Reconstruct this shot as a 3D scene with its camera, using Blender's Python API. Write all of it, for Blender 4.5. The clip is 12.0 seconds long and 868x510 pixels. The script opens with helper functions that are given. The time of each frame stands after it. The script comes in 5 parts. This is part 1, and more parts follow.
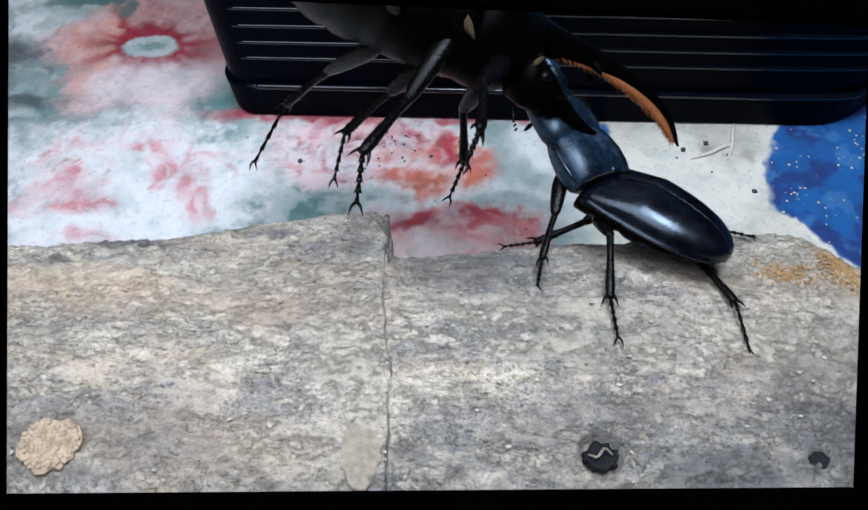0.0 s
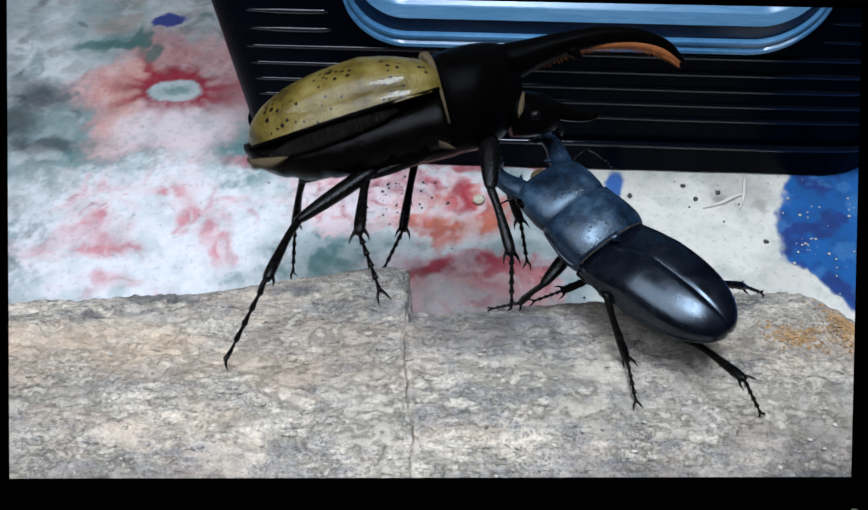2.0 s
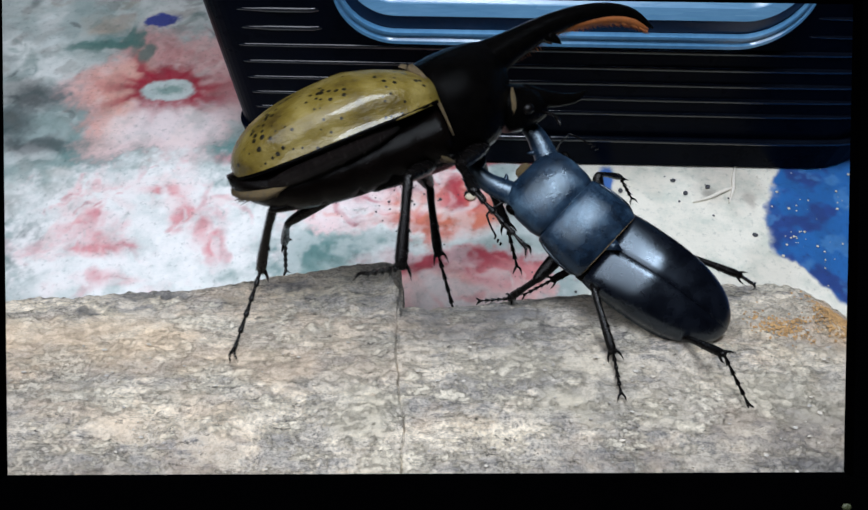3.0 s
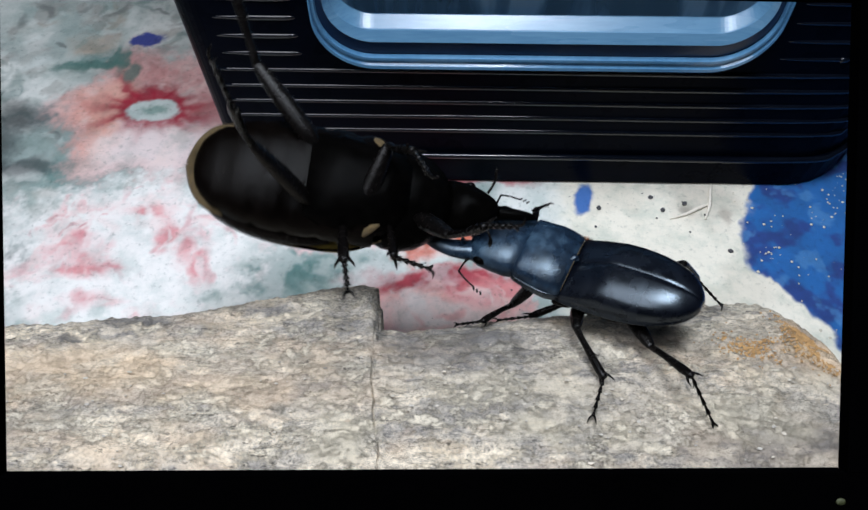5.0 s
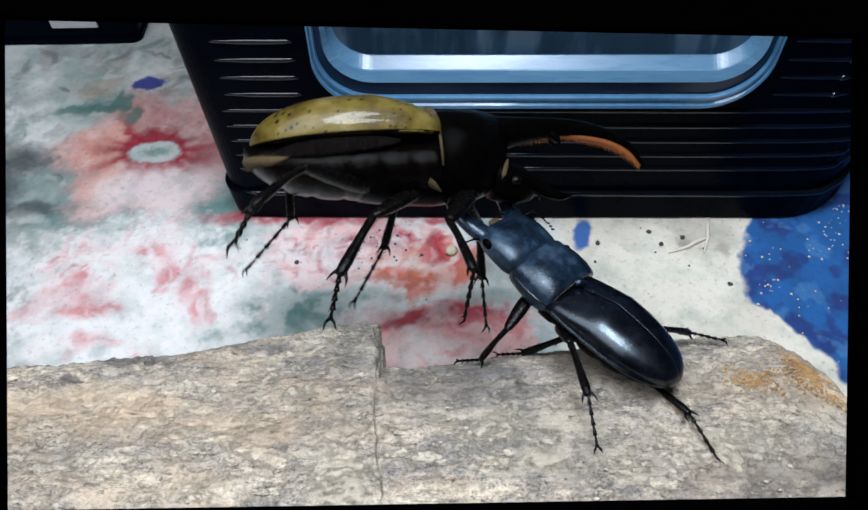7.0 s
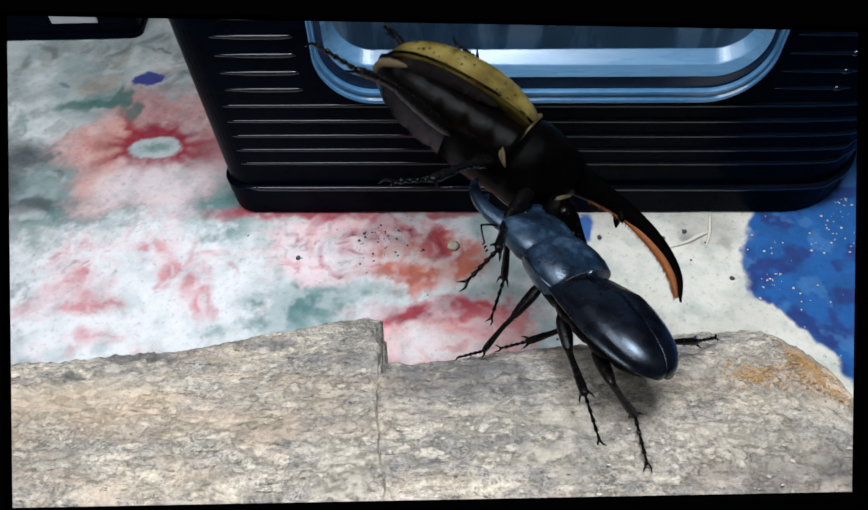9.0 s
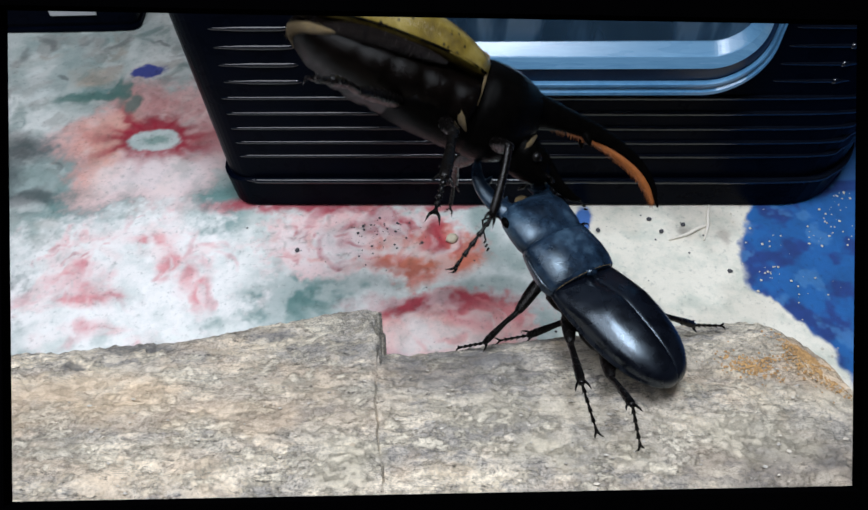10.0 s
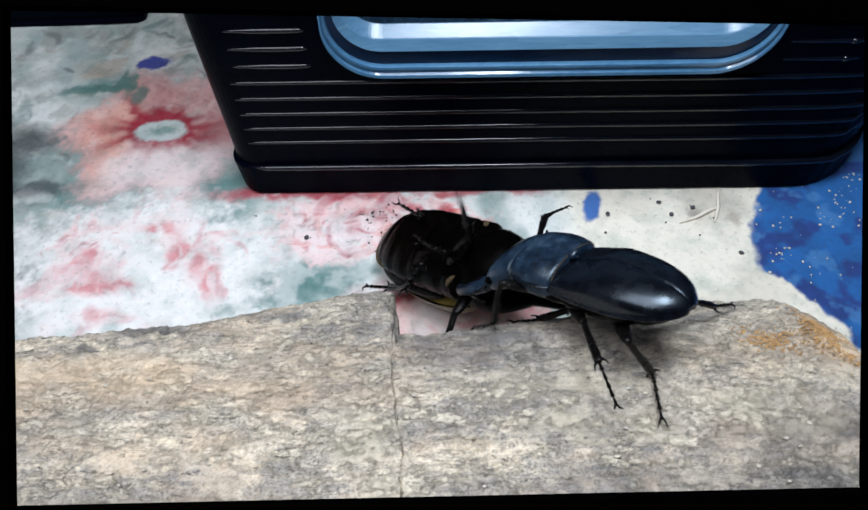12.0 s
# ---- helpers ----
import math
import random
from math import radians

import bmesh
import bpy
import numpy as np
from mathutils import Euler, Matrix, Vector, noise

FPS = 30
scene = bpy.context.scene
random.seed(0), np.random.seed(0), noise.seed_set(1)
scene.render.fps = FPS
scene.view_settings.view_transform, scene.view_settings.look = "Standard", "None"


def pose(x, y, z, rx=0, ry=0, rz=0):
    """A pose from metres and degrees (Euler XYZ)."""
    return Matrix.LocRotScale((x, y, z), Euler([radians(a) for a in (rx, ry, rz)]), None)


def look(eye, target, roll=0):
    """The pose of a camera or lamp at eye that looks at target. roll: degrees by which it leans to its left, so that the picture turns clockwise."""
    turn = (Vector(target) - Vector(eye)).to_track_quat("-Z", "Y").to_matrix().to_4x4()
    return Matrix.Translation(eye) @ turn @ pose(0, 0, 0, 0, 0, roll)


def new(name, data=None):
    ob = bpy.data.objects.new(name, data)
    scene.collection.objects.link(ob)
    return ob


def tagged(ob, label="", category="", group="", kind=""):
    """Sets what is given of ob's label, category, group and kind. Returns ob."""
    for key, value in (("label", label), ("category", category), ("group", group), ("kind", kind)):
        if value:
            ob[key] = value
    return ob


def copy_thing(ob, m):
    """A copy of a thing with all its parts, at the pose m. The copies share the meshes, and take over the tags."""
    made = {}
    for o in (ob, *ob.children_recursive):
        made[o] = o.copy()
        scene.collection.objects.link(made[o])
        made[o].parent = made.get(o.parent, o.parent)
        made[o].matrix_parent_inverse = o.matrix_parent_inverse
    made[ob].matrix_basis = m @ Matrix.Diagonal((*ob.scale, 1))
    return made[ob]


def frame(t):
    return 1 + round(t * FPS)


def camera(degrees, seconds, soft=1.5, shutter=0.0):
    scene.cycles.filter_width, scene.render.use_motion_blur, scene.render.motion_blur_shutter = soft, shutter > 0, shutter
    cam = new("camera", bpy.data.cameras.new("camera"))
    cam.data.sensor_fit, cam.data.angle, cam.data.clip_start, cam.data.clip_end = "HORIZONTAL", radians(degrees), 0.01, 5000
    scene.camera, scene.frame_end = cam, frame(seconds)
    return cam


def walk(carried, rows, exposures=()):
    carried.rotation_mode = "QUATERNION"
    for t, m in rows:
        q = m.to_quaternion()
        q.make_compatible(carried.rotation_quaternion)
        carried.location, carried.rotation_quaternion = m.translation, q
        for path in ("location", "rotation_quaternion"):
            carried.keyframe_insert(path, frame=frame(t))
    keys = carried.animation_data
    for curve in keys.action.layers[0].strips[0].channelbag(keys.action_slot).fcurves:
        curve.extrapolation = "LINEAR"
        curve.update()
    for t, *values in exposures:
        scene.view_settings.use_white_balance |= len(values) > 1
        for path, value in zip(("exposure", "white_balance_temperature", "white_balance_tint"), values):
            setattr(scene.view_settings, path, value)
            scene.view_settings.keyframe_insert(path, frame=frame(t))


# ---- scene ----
from mathutils import Quaternion

cam = camera(59.9, 12.0, shutter=0.5)
METRES, EYE, TILT, LEAN, TURN = 0.06, 0.265, -56.0, 0.0, 0.0
ROWS = [
    (0.0, 0.0, 0.0, 0.0, 0.0, 0.0, -0.0),
    (0.5, -0.0426, -0.0154, 0.1211, 0.3, 0.16, -0.2),
    (1.0, -0.0577, -0.0688, 0.2274, 0.51, 0.99, -0.71),
    (1.5, -0.0494, -0.0938, 0.2298, 0.75, 1.09, -0.73),
    (2.0, -0.0596, -0.1192, 0.2331, 0.65, 1.17, -0.58),
    (2.5, -0.0481, -0.1423, 0.208, 0.57, 1.24, -0.21),
    (3.0, -0.0227, -0.1648, 0.2098, 0.45, 1.08, -0.09),
    (5.0, 0.0834, -0.2549, 0.3312, 0.06, 1.27, 0.38),
    (5.5, 0.0903, -0.2466, 0.2848, 0.07, 2.36, 0.72),
    (6.0, 0.0752, -0.2689, 0.2904, 0.04, 3.89, 1.13),
    (6.5, 0.0744, -0.2817, 0.3167, -0.08, 4.31, 1.24),
    (7.0, 0.0674, -0.2777, 0.3173, -0.03, 4.19, 1.1),
    (9.0, 0.0635, -0.2711, 0.3295, 0.06, 3.71, 1.28),
    (9.5, 0.0656, -0.284, 0.3322, 0.07, 3.56, 1.21),
    (10.0, 0.0659, -0.2817, 0.3088, -0.01, 3.33, 1.21),
    (10.5, 0.0637, -0.3059, 0.3247, 0.1, 3.14, 1.21),
    (11.0, 0.0698, -0.3052, 0.308, 0.14, 3.04, 1.31),
    (11.5, 0.0835, -0.3039, 0.2861, 0.3, 3.19, 1.4),
    (12.0, -0.0131, -0.2556, 0.1801, 0.07, 3.48, 1.88),
]
EYES = {t: pose(0, 0, EYE, TILT, LEAN, TURN) @ pose(METRES * x, METRES * y, METRES * z, 90 + pitch, roll, yaw) for t, x, y, z, yaw, pitch, roll in ROWS}
walk(cam, list(EYES.items()), [(0.0, -0.1, 6000, 10), (2.0, -0.1, 6000, 10), (3.0, -0.06, 6350, 10), (5.0, -0.03, 6500, 10), (12.0, 0.0, 6500, 10)])

# ---- world, lamps, exposure ----
world = bpy.data.worlds.new("room_dusk")
scene.world = world
world.use_nodes = True
world.node_tree.nodes["Background"].inputs[0].default_value = (0.55, 0.72, 1.0, 1)
world.node_tree.nodes["Background"].inputs[1].default_value = 0.10


def lamp(name, eye, target, wide, high, watts, colour):
    data = bpy.data.lights.new(name, "AREA")
    data.shape, data.size, data.size_y, data.energy, data.color = "RECTANGLE", wide, high, watts, colour
    ob = new(name, data)
    ob.matrix_world = look(eye, target)
    return ob


lamp("ceiling_lamp", (0.06, 0.15, 0.55), (0.01, 0.18, 0.05), 0.20, 0.13, 2.4, (0.815, 0.895, 1.0))
# Soft fill added from the left to lift shadows; no source is known there.
lamp("fill_lamp", (-0.18, 0.09, 0.53), (-0.05, 0.21, 0.04), 0.42, 0.38, 2.5, (0.87, 0.91, 1.0))

# ---- materials ----


def graph(name):
    m = bpy.data.materials.new(name)
    m.use_nodes = True
    t = m.node_tree
    return m, t, t.nodes["Principled BSDF"]


def node(t, kind, **sets):
    n = t.nodes.new(kind)
    for k, v in sets.items():
        n.inputs[k.replace("_", " ")].default_value = v
    return n


def noise_of(t, coords, scale, detail=4.0, rough=0.6, stretch=(1, 1, 1)):
    mp = t.nodes.new("ShaderNodeMapping")
    mp.inputs["Scale"].default_value = stretch
    t.links.new(coords, mp.inputs["Vector"])
    n = node(t, "ShaderNodeTexNoise", Scale=scale, Detail=detail, Roughness=rough)
    t.links.new(mp.outputs[0], n.inputs["Vector"])
    return n.outputs["Fac"]


def ramp(t, fac, stops):
    r = t.nodes.new("ShaderNodeValToRGB")
    e = r.color_ramp.elements
    while len(e) < len(stops):
        e.new(0.5)
    for el, (p, c) in zip(e, stops):
        el.position, el.color = p, (*c, 1)
    t.links.new(fac, r.inputs[0])
    return r.outputs[0]


def mix(t, fac, a, b, how="MIX"):
    m = t.nodes.new("ShaderNodeMix")
    m.data_type, m.blend_type = "RGBA", how
    for sock, v in ((m.inputs[0], fac), (m.inputs[6], a), (m.inputs[7], b)):
        if isinstance(v, (int, float)):
            sock.default_value = v
        elif isinstance(v, tuple):
            sock.default_value = (*v, 1)
        else:
            t.links.new(v, sock)
    return m.outputs[2]


def bump(t, bsdf, height, strength, depth):
    b = node(t, "ShaderNodeBump", Strength=strength, Distance=depth)
    t.links.new(height, b.inputs["Height"])
    t.links.new(b.outputs[0], bsdf.inputs["Normal"])


def place_of(t):
    return t.nodes.new("ShaderNodeTexCoord").outputs["Object"]


def shell(name, low, high, rough, scale, grain=0.25, coat=0.0, stretch=(1, 1, 1), metal=0.0, depth=0.0002, spec=0.5, tint=(1, 1, 1)):
    """A surface with two noise scales in its colour, gloss and relief."""
    m, t, b = graph(name)
    c = place_of(t)
    broad = noise_of(t, c, scale, 3, 0.55, stretch)
    fine = noise_of(t, c, scale * 9, 5, 0.6, stretch)
    t.links.new(ramp(t, mix(t, 0.4, broad, fine), [(0.3, low), (0.7, high)]), b.inputs["Base Color"])
    g = node(t, "ShaderNodeMapRange", From_Min=0.3, From_Max=0.7, To_Min=rough * 0.75, To_Max=min(1, rough * 1.3))
    t.links.new(broad, g.inputs["Value"])
    t.links.new(g.outputs[0], b.inputs["Roughness"])
    b.inputs["Metallic"].default_value, b.inputs["Coat Weight"].default_value = metal, coat
    b.inputs["Coat Roughness"].default_value = 0.08
    b.inputs["Specular IOR Level"].default_value = spec
    b.inputs["Specular Tint"].default_value = (*tint, 1)
    bump(t, b, fine, grain, depth)
    return m


stag_wing = shell("glossy_black_chitin", (0.001, 0.0012, 0.002), (0.003, 0.004, 0.008), 0.27, 160, 0.12, spec=0.75, depth=0.0002, tint=(0.72, 0.87, 1.0))
chitin = shell("black_leg_chitin", (0.001, 0.001, 0.001), (0.004, 0.0032, 0.003), 0.24, 500, 0.4, spec=0.16)
jet = shell("jet_black_chitin", (0.0004, 0.0004, 0.0004), (0.0018, 0.0016, 0.0015), 0.12, 240, 0.3, spec=0.014, depth=0.0006)
belly = shell("dark_brown_belly_chitin", (0.0007, 0.0005, 0.0004), (0.0026, 0.0018, 0.0015), 0.2, 220, 0.4, spec=0.06, depth=0.0005)
amber = shell("orange_horn_bristle", (0.13, 0.034, 0.004), (0.33, 0.095, 0.011), 0.6, 900, 0.8)
tawny = shell("tawny_bristle", (0.04, 0.026, 0.010), (0.17, 0.115, 0.045), 0.75, 900, 0.9, depth=0.0006)
black_plastic = shell("black_plastic", (0.0004, 0.0010, 0.0032), (0.0010, 0.0022, 0.0068), 0.3, 60, 0.08, spec=0.02)
rib_plastic = shell("polished_black_plastic", (0.002, 0.003, 0.006), (0.004, 0.006, 0.011), 0.10, 60, 0.03, spec=0.6)
lip_plastic = shell("polished_black_plastic_edge", (0.002, 0.003, 0.006), (0.004, 0.006, 0.011), 0.08, 60, 0.03, spec=0.5)
matt_black = shell("matt_black_plastic", (0.0002, 0.0002, 0.0003), (0.0004, 0.0004, 0.0005), 0.9, 90, 0.05, spec=0.0)
# One clear plastic in three tones: glint, shade and sheen put into the colour.
clear_glint = shell("glinting_blue_plastic", (0.05, 0.16, 0.31), (0.12, 0.29, 0.48), 0.12, 40, 0.05, coat=0.5)
clear_shade = shell("shaded_blue_plastic", (0.006, 0.022, 0.065), (0.012, 0.038, 0.10), 0.2, 40, 0.05, coat=0.2)
clear_sheen = shell("sheen_pale_plastic", (0.05, 0.14, 0.25), (0.12, 0.25, 0.38), 0.25, 40, 0.05, coat=0.0, stretch=(0.3, 1, 3))
grey_paper = shell("grey_label", (0.35, 0.36, 0.38), (0.5, 0.5, 0.52), 0.6, 80)
wood_pale = shell("pale_crumbly_wood", (0.26, 0.18, 0.11), (0.66, 0.51, 0.35), 0.9, 420, 0.8, depth=0.0002)
rotten = shell("orange_rotten_wood", (0.20, 0.10, 0.035), (0.62, 0.38, 0.16), 0.95, 500, 0.4, depth=0.0001)
membrane = shell("mauve_grey_wrinkled_skin", (0.002, 0.0016, 0.0015), (0.016, 0.012, 0.011), 0.22, 330, 1.0, depth=0.0014, stretch=(1, 2.4, 0.5), spec=0.14)
flake = shell("pale_bark_flake", (0.34, 0.28, 0.21), (0.74, 0.61, 0.46), 0.92, 560, 1.0, depth=0.0006)
hollow_dark = shell("dark_hollow_wood", (0.003, 0.0035, 0.0045), (0.022, 0.022, 0.024), 0.85, 300, 0.8, depth=0.001)
crumb_mat = shell("tan_crumb", (0.42, 0.38, 0.31), (0.76, 0.71, 0.60), 0.9, 600)
cream_crumb = shell("cream_crumb", (0.55, 0.48, 0.34), (0.75, 0.68, 0.52), 0.85, 500)
pale_straw = shell("pale_straw", (0.66, 0.60, 0.50), (0.84, 0.79, 0.70), 0.8, 500)
grey_mite = shell("dark_grit", (0.03, 0.03, 0.035), (0.09, 0.09, 0.1), 0.8, 500)
plain_wall = shell("dim_wall_paint", (0.10, 0.10, 0.11), (0.14, 0.14, 0.15), 0.9, 3)
lamp_green = shell("faint_green_mark", (0.010, 0.013, 0.002), (0.022, 0.026, 0.004), 0.6, 900)


def dusty_sheen_satin():
    """Satin blue-black chitin, its dusty smudges and pale blue sheen put into the colour."""
    m, t, b = graph("satin_black_chitin")
    c = place_of(t)
    # The palest stops paint in blue sheen along with the dusty smudges.
    dust_sheen = ramp(t, noise_of(t, c, 95, 7, 0.7), [(0.40, (0.003, 0.006, 0.012)), (0.53, (0.009, 0.020, 0.038)), (0.70, (0.040, 0.074, 0.112))])
    t.links.new(dust_sheen, b.inputs["Base Color"])
    g = node(t, "ShaderNodeMapRange", From_Min=0.35, From_Max=0.65, To_Min=0.22, To_Max=0.38)
    b.inputs["Specular Tint"].default_value = (0.7, 0.87, 1.0, 1)
    t.links.new(noise_of(t, c, 140, 5), g.inputs["Value"])
    t.links.new(g.outputs[0], b.inputs["Roughness"])
    b.inputs["Specular IOR Level"].default_value = 0.6
    bump(t, b, mix(t, 0.5, noise_of(t, c, 260, 4), noise_of(t, c, 1500, 3)), 0.45, 0.0004)
    return m


stag_satin = dusty_sheen_satin()


def spotted():
    m, t, b = graph("olive_yellow_spotted_wing")
    c = place_of(t)
    base = ramp(t, noise_of(t, c, 70, 4), [(0.34, (0.042, 0.027, 0.006)), (0.5, (0.112, 0.080, 0.014)), (0.66, (0.185, 0.142, 0.042))])
    v = node(t, "ShaderNodeTexVoronoi", Scale=470.0, Randomness=1.0)
    t.links.new(c, v.inputs["Vector"])
    few = noise_of(t, c, 85, 2)
    gate = node(t, "ShaderNodeMath")
    gate.operation = "SUBTRACT"
    size = node(t, "ShaderNodeMapRange", From_Min=0.40, From_Max=0.66, To_Min=0.04, To_Max=0.42)
    t.links.new(few, size.inputs["Value"])
    t.links.new(size.outputs[0], gate.inputs[0])
    t.links.new(v.outputs["Distance"], gate.inputs[1])
    spot = node(t, "ShaderNodeMapRange", From_Min=0.0, From_Max=0.06)
    t.links.new(gate.outputs[0], spot.inputs["Value"])
    t.links.new(mix(t, spot.outputs[0], base, (0.006, 0.005, 0.003)), b.inputs["Base Color"])
    b.inputs["Roughness"].default_value = 0.34
    b.inputs["Specular IOR Level"].default_value = 0.2
    b.inputs["Coat Weight"].default_value = 0.3
    b.inputs["Coat Roughness"].default_value = 0.05
    bump(t, b, mix(t, 0.3, noise_of(t, c, 260, 5, 0.65, (1, 0.5, 1)), noise_of(t, c, 900, 3)), 0.75, 0.0011)
    return m


wing_spotted = spotted()


def printed():
    m, t, b = graph("printed_floral_cloth")
    c = place_of(t)
    a = t.nodes.new("ShaderNodeAttribute")
    a.attribute_name = "print"
    fleck = noise_of(t, c, 330, 6, 0.7)
    wash = noise_of(t, c, 60, 5, 0.65)
    col = mix(t, 0.8, a.outputs["Color"], ramp(t, fleck, [(0.30, (0.55, 0.58, 0.58)), (0.44, (0.95, 0.96, 0.96)), (0.7, (1, 1, 1))]), "MULTIPLY")
    col = mix(t, 0.5, col, ramp(t, wash, [(0.36, (0.50, 0.62, 0.61)), (0.54, (0.97, 0.98, 0.98))]), "MULTIPLY")
    t.links.new(col, b.inputs["Base Color"])
    b.inputs["Roughness"].default_value = 0.75
    b.inputs["Sheen Weight"].default_value = 0.15
    bump(t, b, mix(t, 0.5, fleck, noise_of(t, c, 1600, 3)), 0.5, 0.0008)
    return m


cloth_print = printed()


def barky():
    m, t, b = graph("weathered_grey_bark")
    c = place_of(t)
    a = t.nodes.new("ShaderNodeAttribute")
    a.attribute_name = "stain_shade"
    sep = t.nodes.new("ShaderNodeSeparateColor")
    t.links.new(a.outputs["Color"], sep.inputs[0])
    streak = noise_of(t, c, 60, 9, 0.72, (0.45, 1.4, 1.4))
    grain = noise_of(t, c, 430, 10, 0.8, (0.6, 1.1, 1.1))
    speck = noise_of(t, c, 1150, 5, 0.75)
    base = ramp(t, streak, [(0.34, (0.29, 0.268, 0.255)), (0.45, (0.42, 0.388, 0.35)), (0.55, (0.58, 0.525, 0.45)), (0.64, (0.72, 0.645, 0.535))])
    base = mix(t, 0.9, base, ramp(t, grain, [(0.36, (0.22, 0.21, 0.205)), (0.45, (0.80, 0.79, 0.78)), (0.58, (1.35, 1.32, 1.26))]), "MULTIPLY")
    base = mix(t, 0.8, base, ramp(t, speck, [(0.38, (0.16, 0.155, 0.15)), (0.46, (0.92, 0.92, 0.91)), (0.62, (1.4, 1.37, 1.3))]), "MULTIPLY")
    pale = node(t, "ShaderNodeMapRange", From_Min=0.525, From_Max=0.545)
    t.links.new(noise_of(t, c, 130, 12, 0.82, (0.7, 1.1, 1.1)), pale.inputs["Value"])
    base = mix(t, pale.outputs[0], base, mix(t, 0.6, base, (0.82, 0.70, 0.51)))
    patch = node(t, "ShaderNodeMapRange", From_Min=0.50, From_Max=0.53)
    t.links.new(noise_of(t, c, 48, 14, 0.72, (0.6, 1.2, 1.2)), patch.inputs["Value"])
    base = mix(t, patch.outputs[0], mix(t, 0.36, base, (0.22, 0.21, 0.205)), mix(t, 0.38, base, (0.84, 0.72, 0.56)))
    dim = node(t, "ShaderNodeMapRange", From_Min=0.47, From_Max=0.60)
    t.links.new(noise_of(t, c, 17, 10, 0.68, (0.6, 1.3, 1.3)), dim.inputs["Value"])
    base = mix(t, dim.outputs[0], base, mix(t, 0.36, base, (0.14, 0.138, 0.14)))
    warm = node(t, "ShaderNodeMapRange", From_Min=0.52, From_Max=0.62)
    t.links.new(noise_of(t, c, 22, 10, 0.7, (0.7, 1.2, 1.2)), warm.inputs["Value"])
    base = mix(t, warm.outputs[0], base, mix(t, 0.34, base, (0.72, 0.52, 0.34)))
    crust = node(t, "ShaderNodeMapRange", From_Min=0.535, From_Max=0.552)
    t.links.new(noise_of(t, c, 62, 15, 0.78, (0.75, 1.15, 1.15)), crust.inputs["Value"])
    base = mix(t, crust.outputs[0], base, mix(t, 0.55, base, mix(t, 0.6, (0.88, 0.80, 0.65), ramp(t, speck, [(0.4, (0.35, 0.32, 0.28)), (0.52, (1.0, 1.0, 1.0))]), "MULTIPLY")))
    pit = node(t, "ShaderNodeMapRange", From_Min=0.60, From_Max=0.63)
    t.links.new(noise_of(t, c, 300, 8, 0.75, (0.5, 1.3, 1.3)), pit.inputs["Value"])
    base = mix(t, pit.outputs[0], base, mix(t, 0.75, base, (0.05, 0.046, 0.042)))
    line = node(t, "ShaderNodeMapRange", From_Min=0.0, From_Max=0.016, To_Min=1.0, To_Max=0.0)
    off = node(t, "ShaderNodeMath")
    off.operation = "SUBTRACT"
    off.inputs[1].default_value = 0.5
    size = node(t, "ShaderNodeMath")
    size.operation = "ABSOLUTE"
    t.links.new(noise_of(t, c, 75, 7, 0.7, (0.25, 1.5, 1.5)), off.inputs[0])
    t.links.new(off.outputs[0], size.inputs[0])
    t.links.new(size.outputs[0], line.inputs["Value"])
    base = mix(t, line.outputs[0], base, mix(t, 0.55, base, (0.07, 0.068, 0.065)))
    base = mix(t, sep.outputs[0], base, mix(t, 0.6, base, (0.72, 0.51, 0.32)))
    # Grey stains, plus shade along the front and right put into the colour.
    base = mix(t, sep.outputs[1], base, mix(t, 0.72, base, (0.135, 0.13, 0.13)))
    base = mix(t, sep.outputs[2], base, mix(t, 0.75, base, (0.62, 0.55, 0.42)))
    t.links.new(base, b.inputs["Base Color"])
    b.inputs["Roughness"].default_value = 0.92
    b.inputs["Specular IOR Level"].default_value = 0.2
    bump(t, b, mix(t, 0.16, mix(t, 0.14, mix(t, 0.5, grain, speck), pale.outputs[0]), crust.outputs[0]), 1.0, 0.0013)
    return m


bark_mat = barky()


def scaly():
    m, t, b = graph("loose_bark_scale")
    g = t.nodes.new("ShaderNodeNewGeometry")
    tone = ramp(t, g.outputs["Random Per Island"], [(0.0, (0.40, 0.37, 0.34)), (0.4, (0.56, 0.52, 0.46)), (0.75, (0.57, 0.51, 0.43)), (1.0, (0.62, 0.55, 0.46))])
    t.links.new(mix(t, 0.6, tone, ramp(t, noise_of(t, place_of(t), 1100, 5), [(0.3, (0.4, 0.4, 0.4)), (0.6, (1.1, 1.1, 1.1))]), "MULTIPLY"), b.inputs["Base Color"])
    b.inputs["Roughness"].default_value = 0.92
    b.inputs["Specular IOR Level"].default_value = 0.2
    return m


scale_mat = scaly()


def glassy():
    m, t, b = graph("window_pane_plastic")
    c = place_of(t)
    # Opaque pane; its reflections and grey shapes are painted by stretched noise.
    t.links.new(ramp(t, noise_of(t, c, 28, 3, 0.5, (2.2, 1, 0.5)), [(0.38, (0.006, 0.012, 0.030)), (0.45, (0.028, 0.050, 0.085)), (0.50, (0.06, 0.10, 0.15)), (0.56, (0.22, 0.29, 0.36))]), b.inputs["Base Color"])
    b.inputs["Roughness"].default_value = 0.2
    b.inputs["Coat Weight"].default_value = 0.2
    return m


pane_mat = glassy()

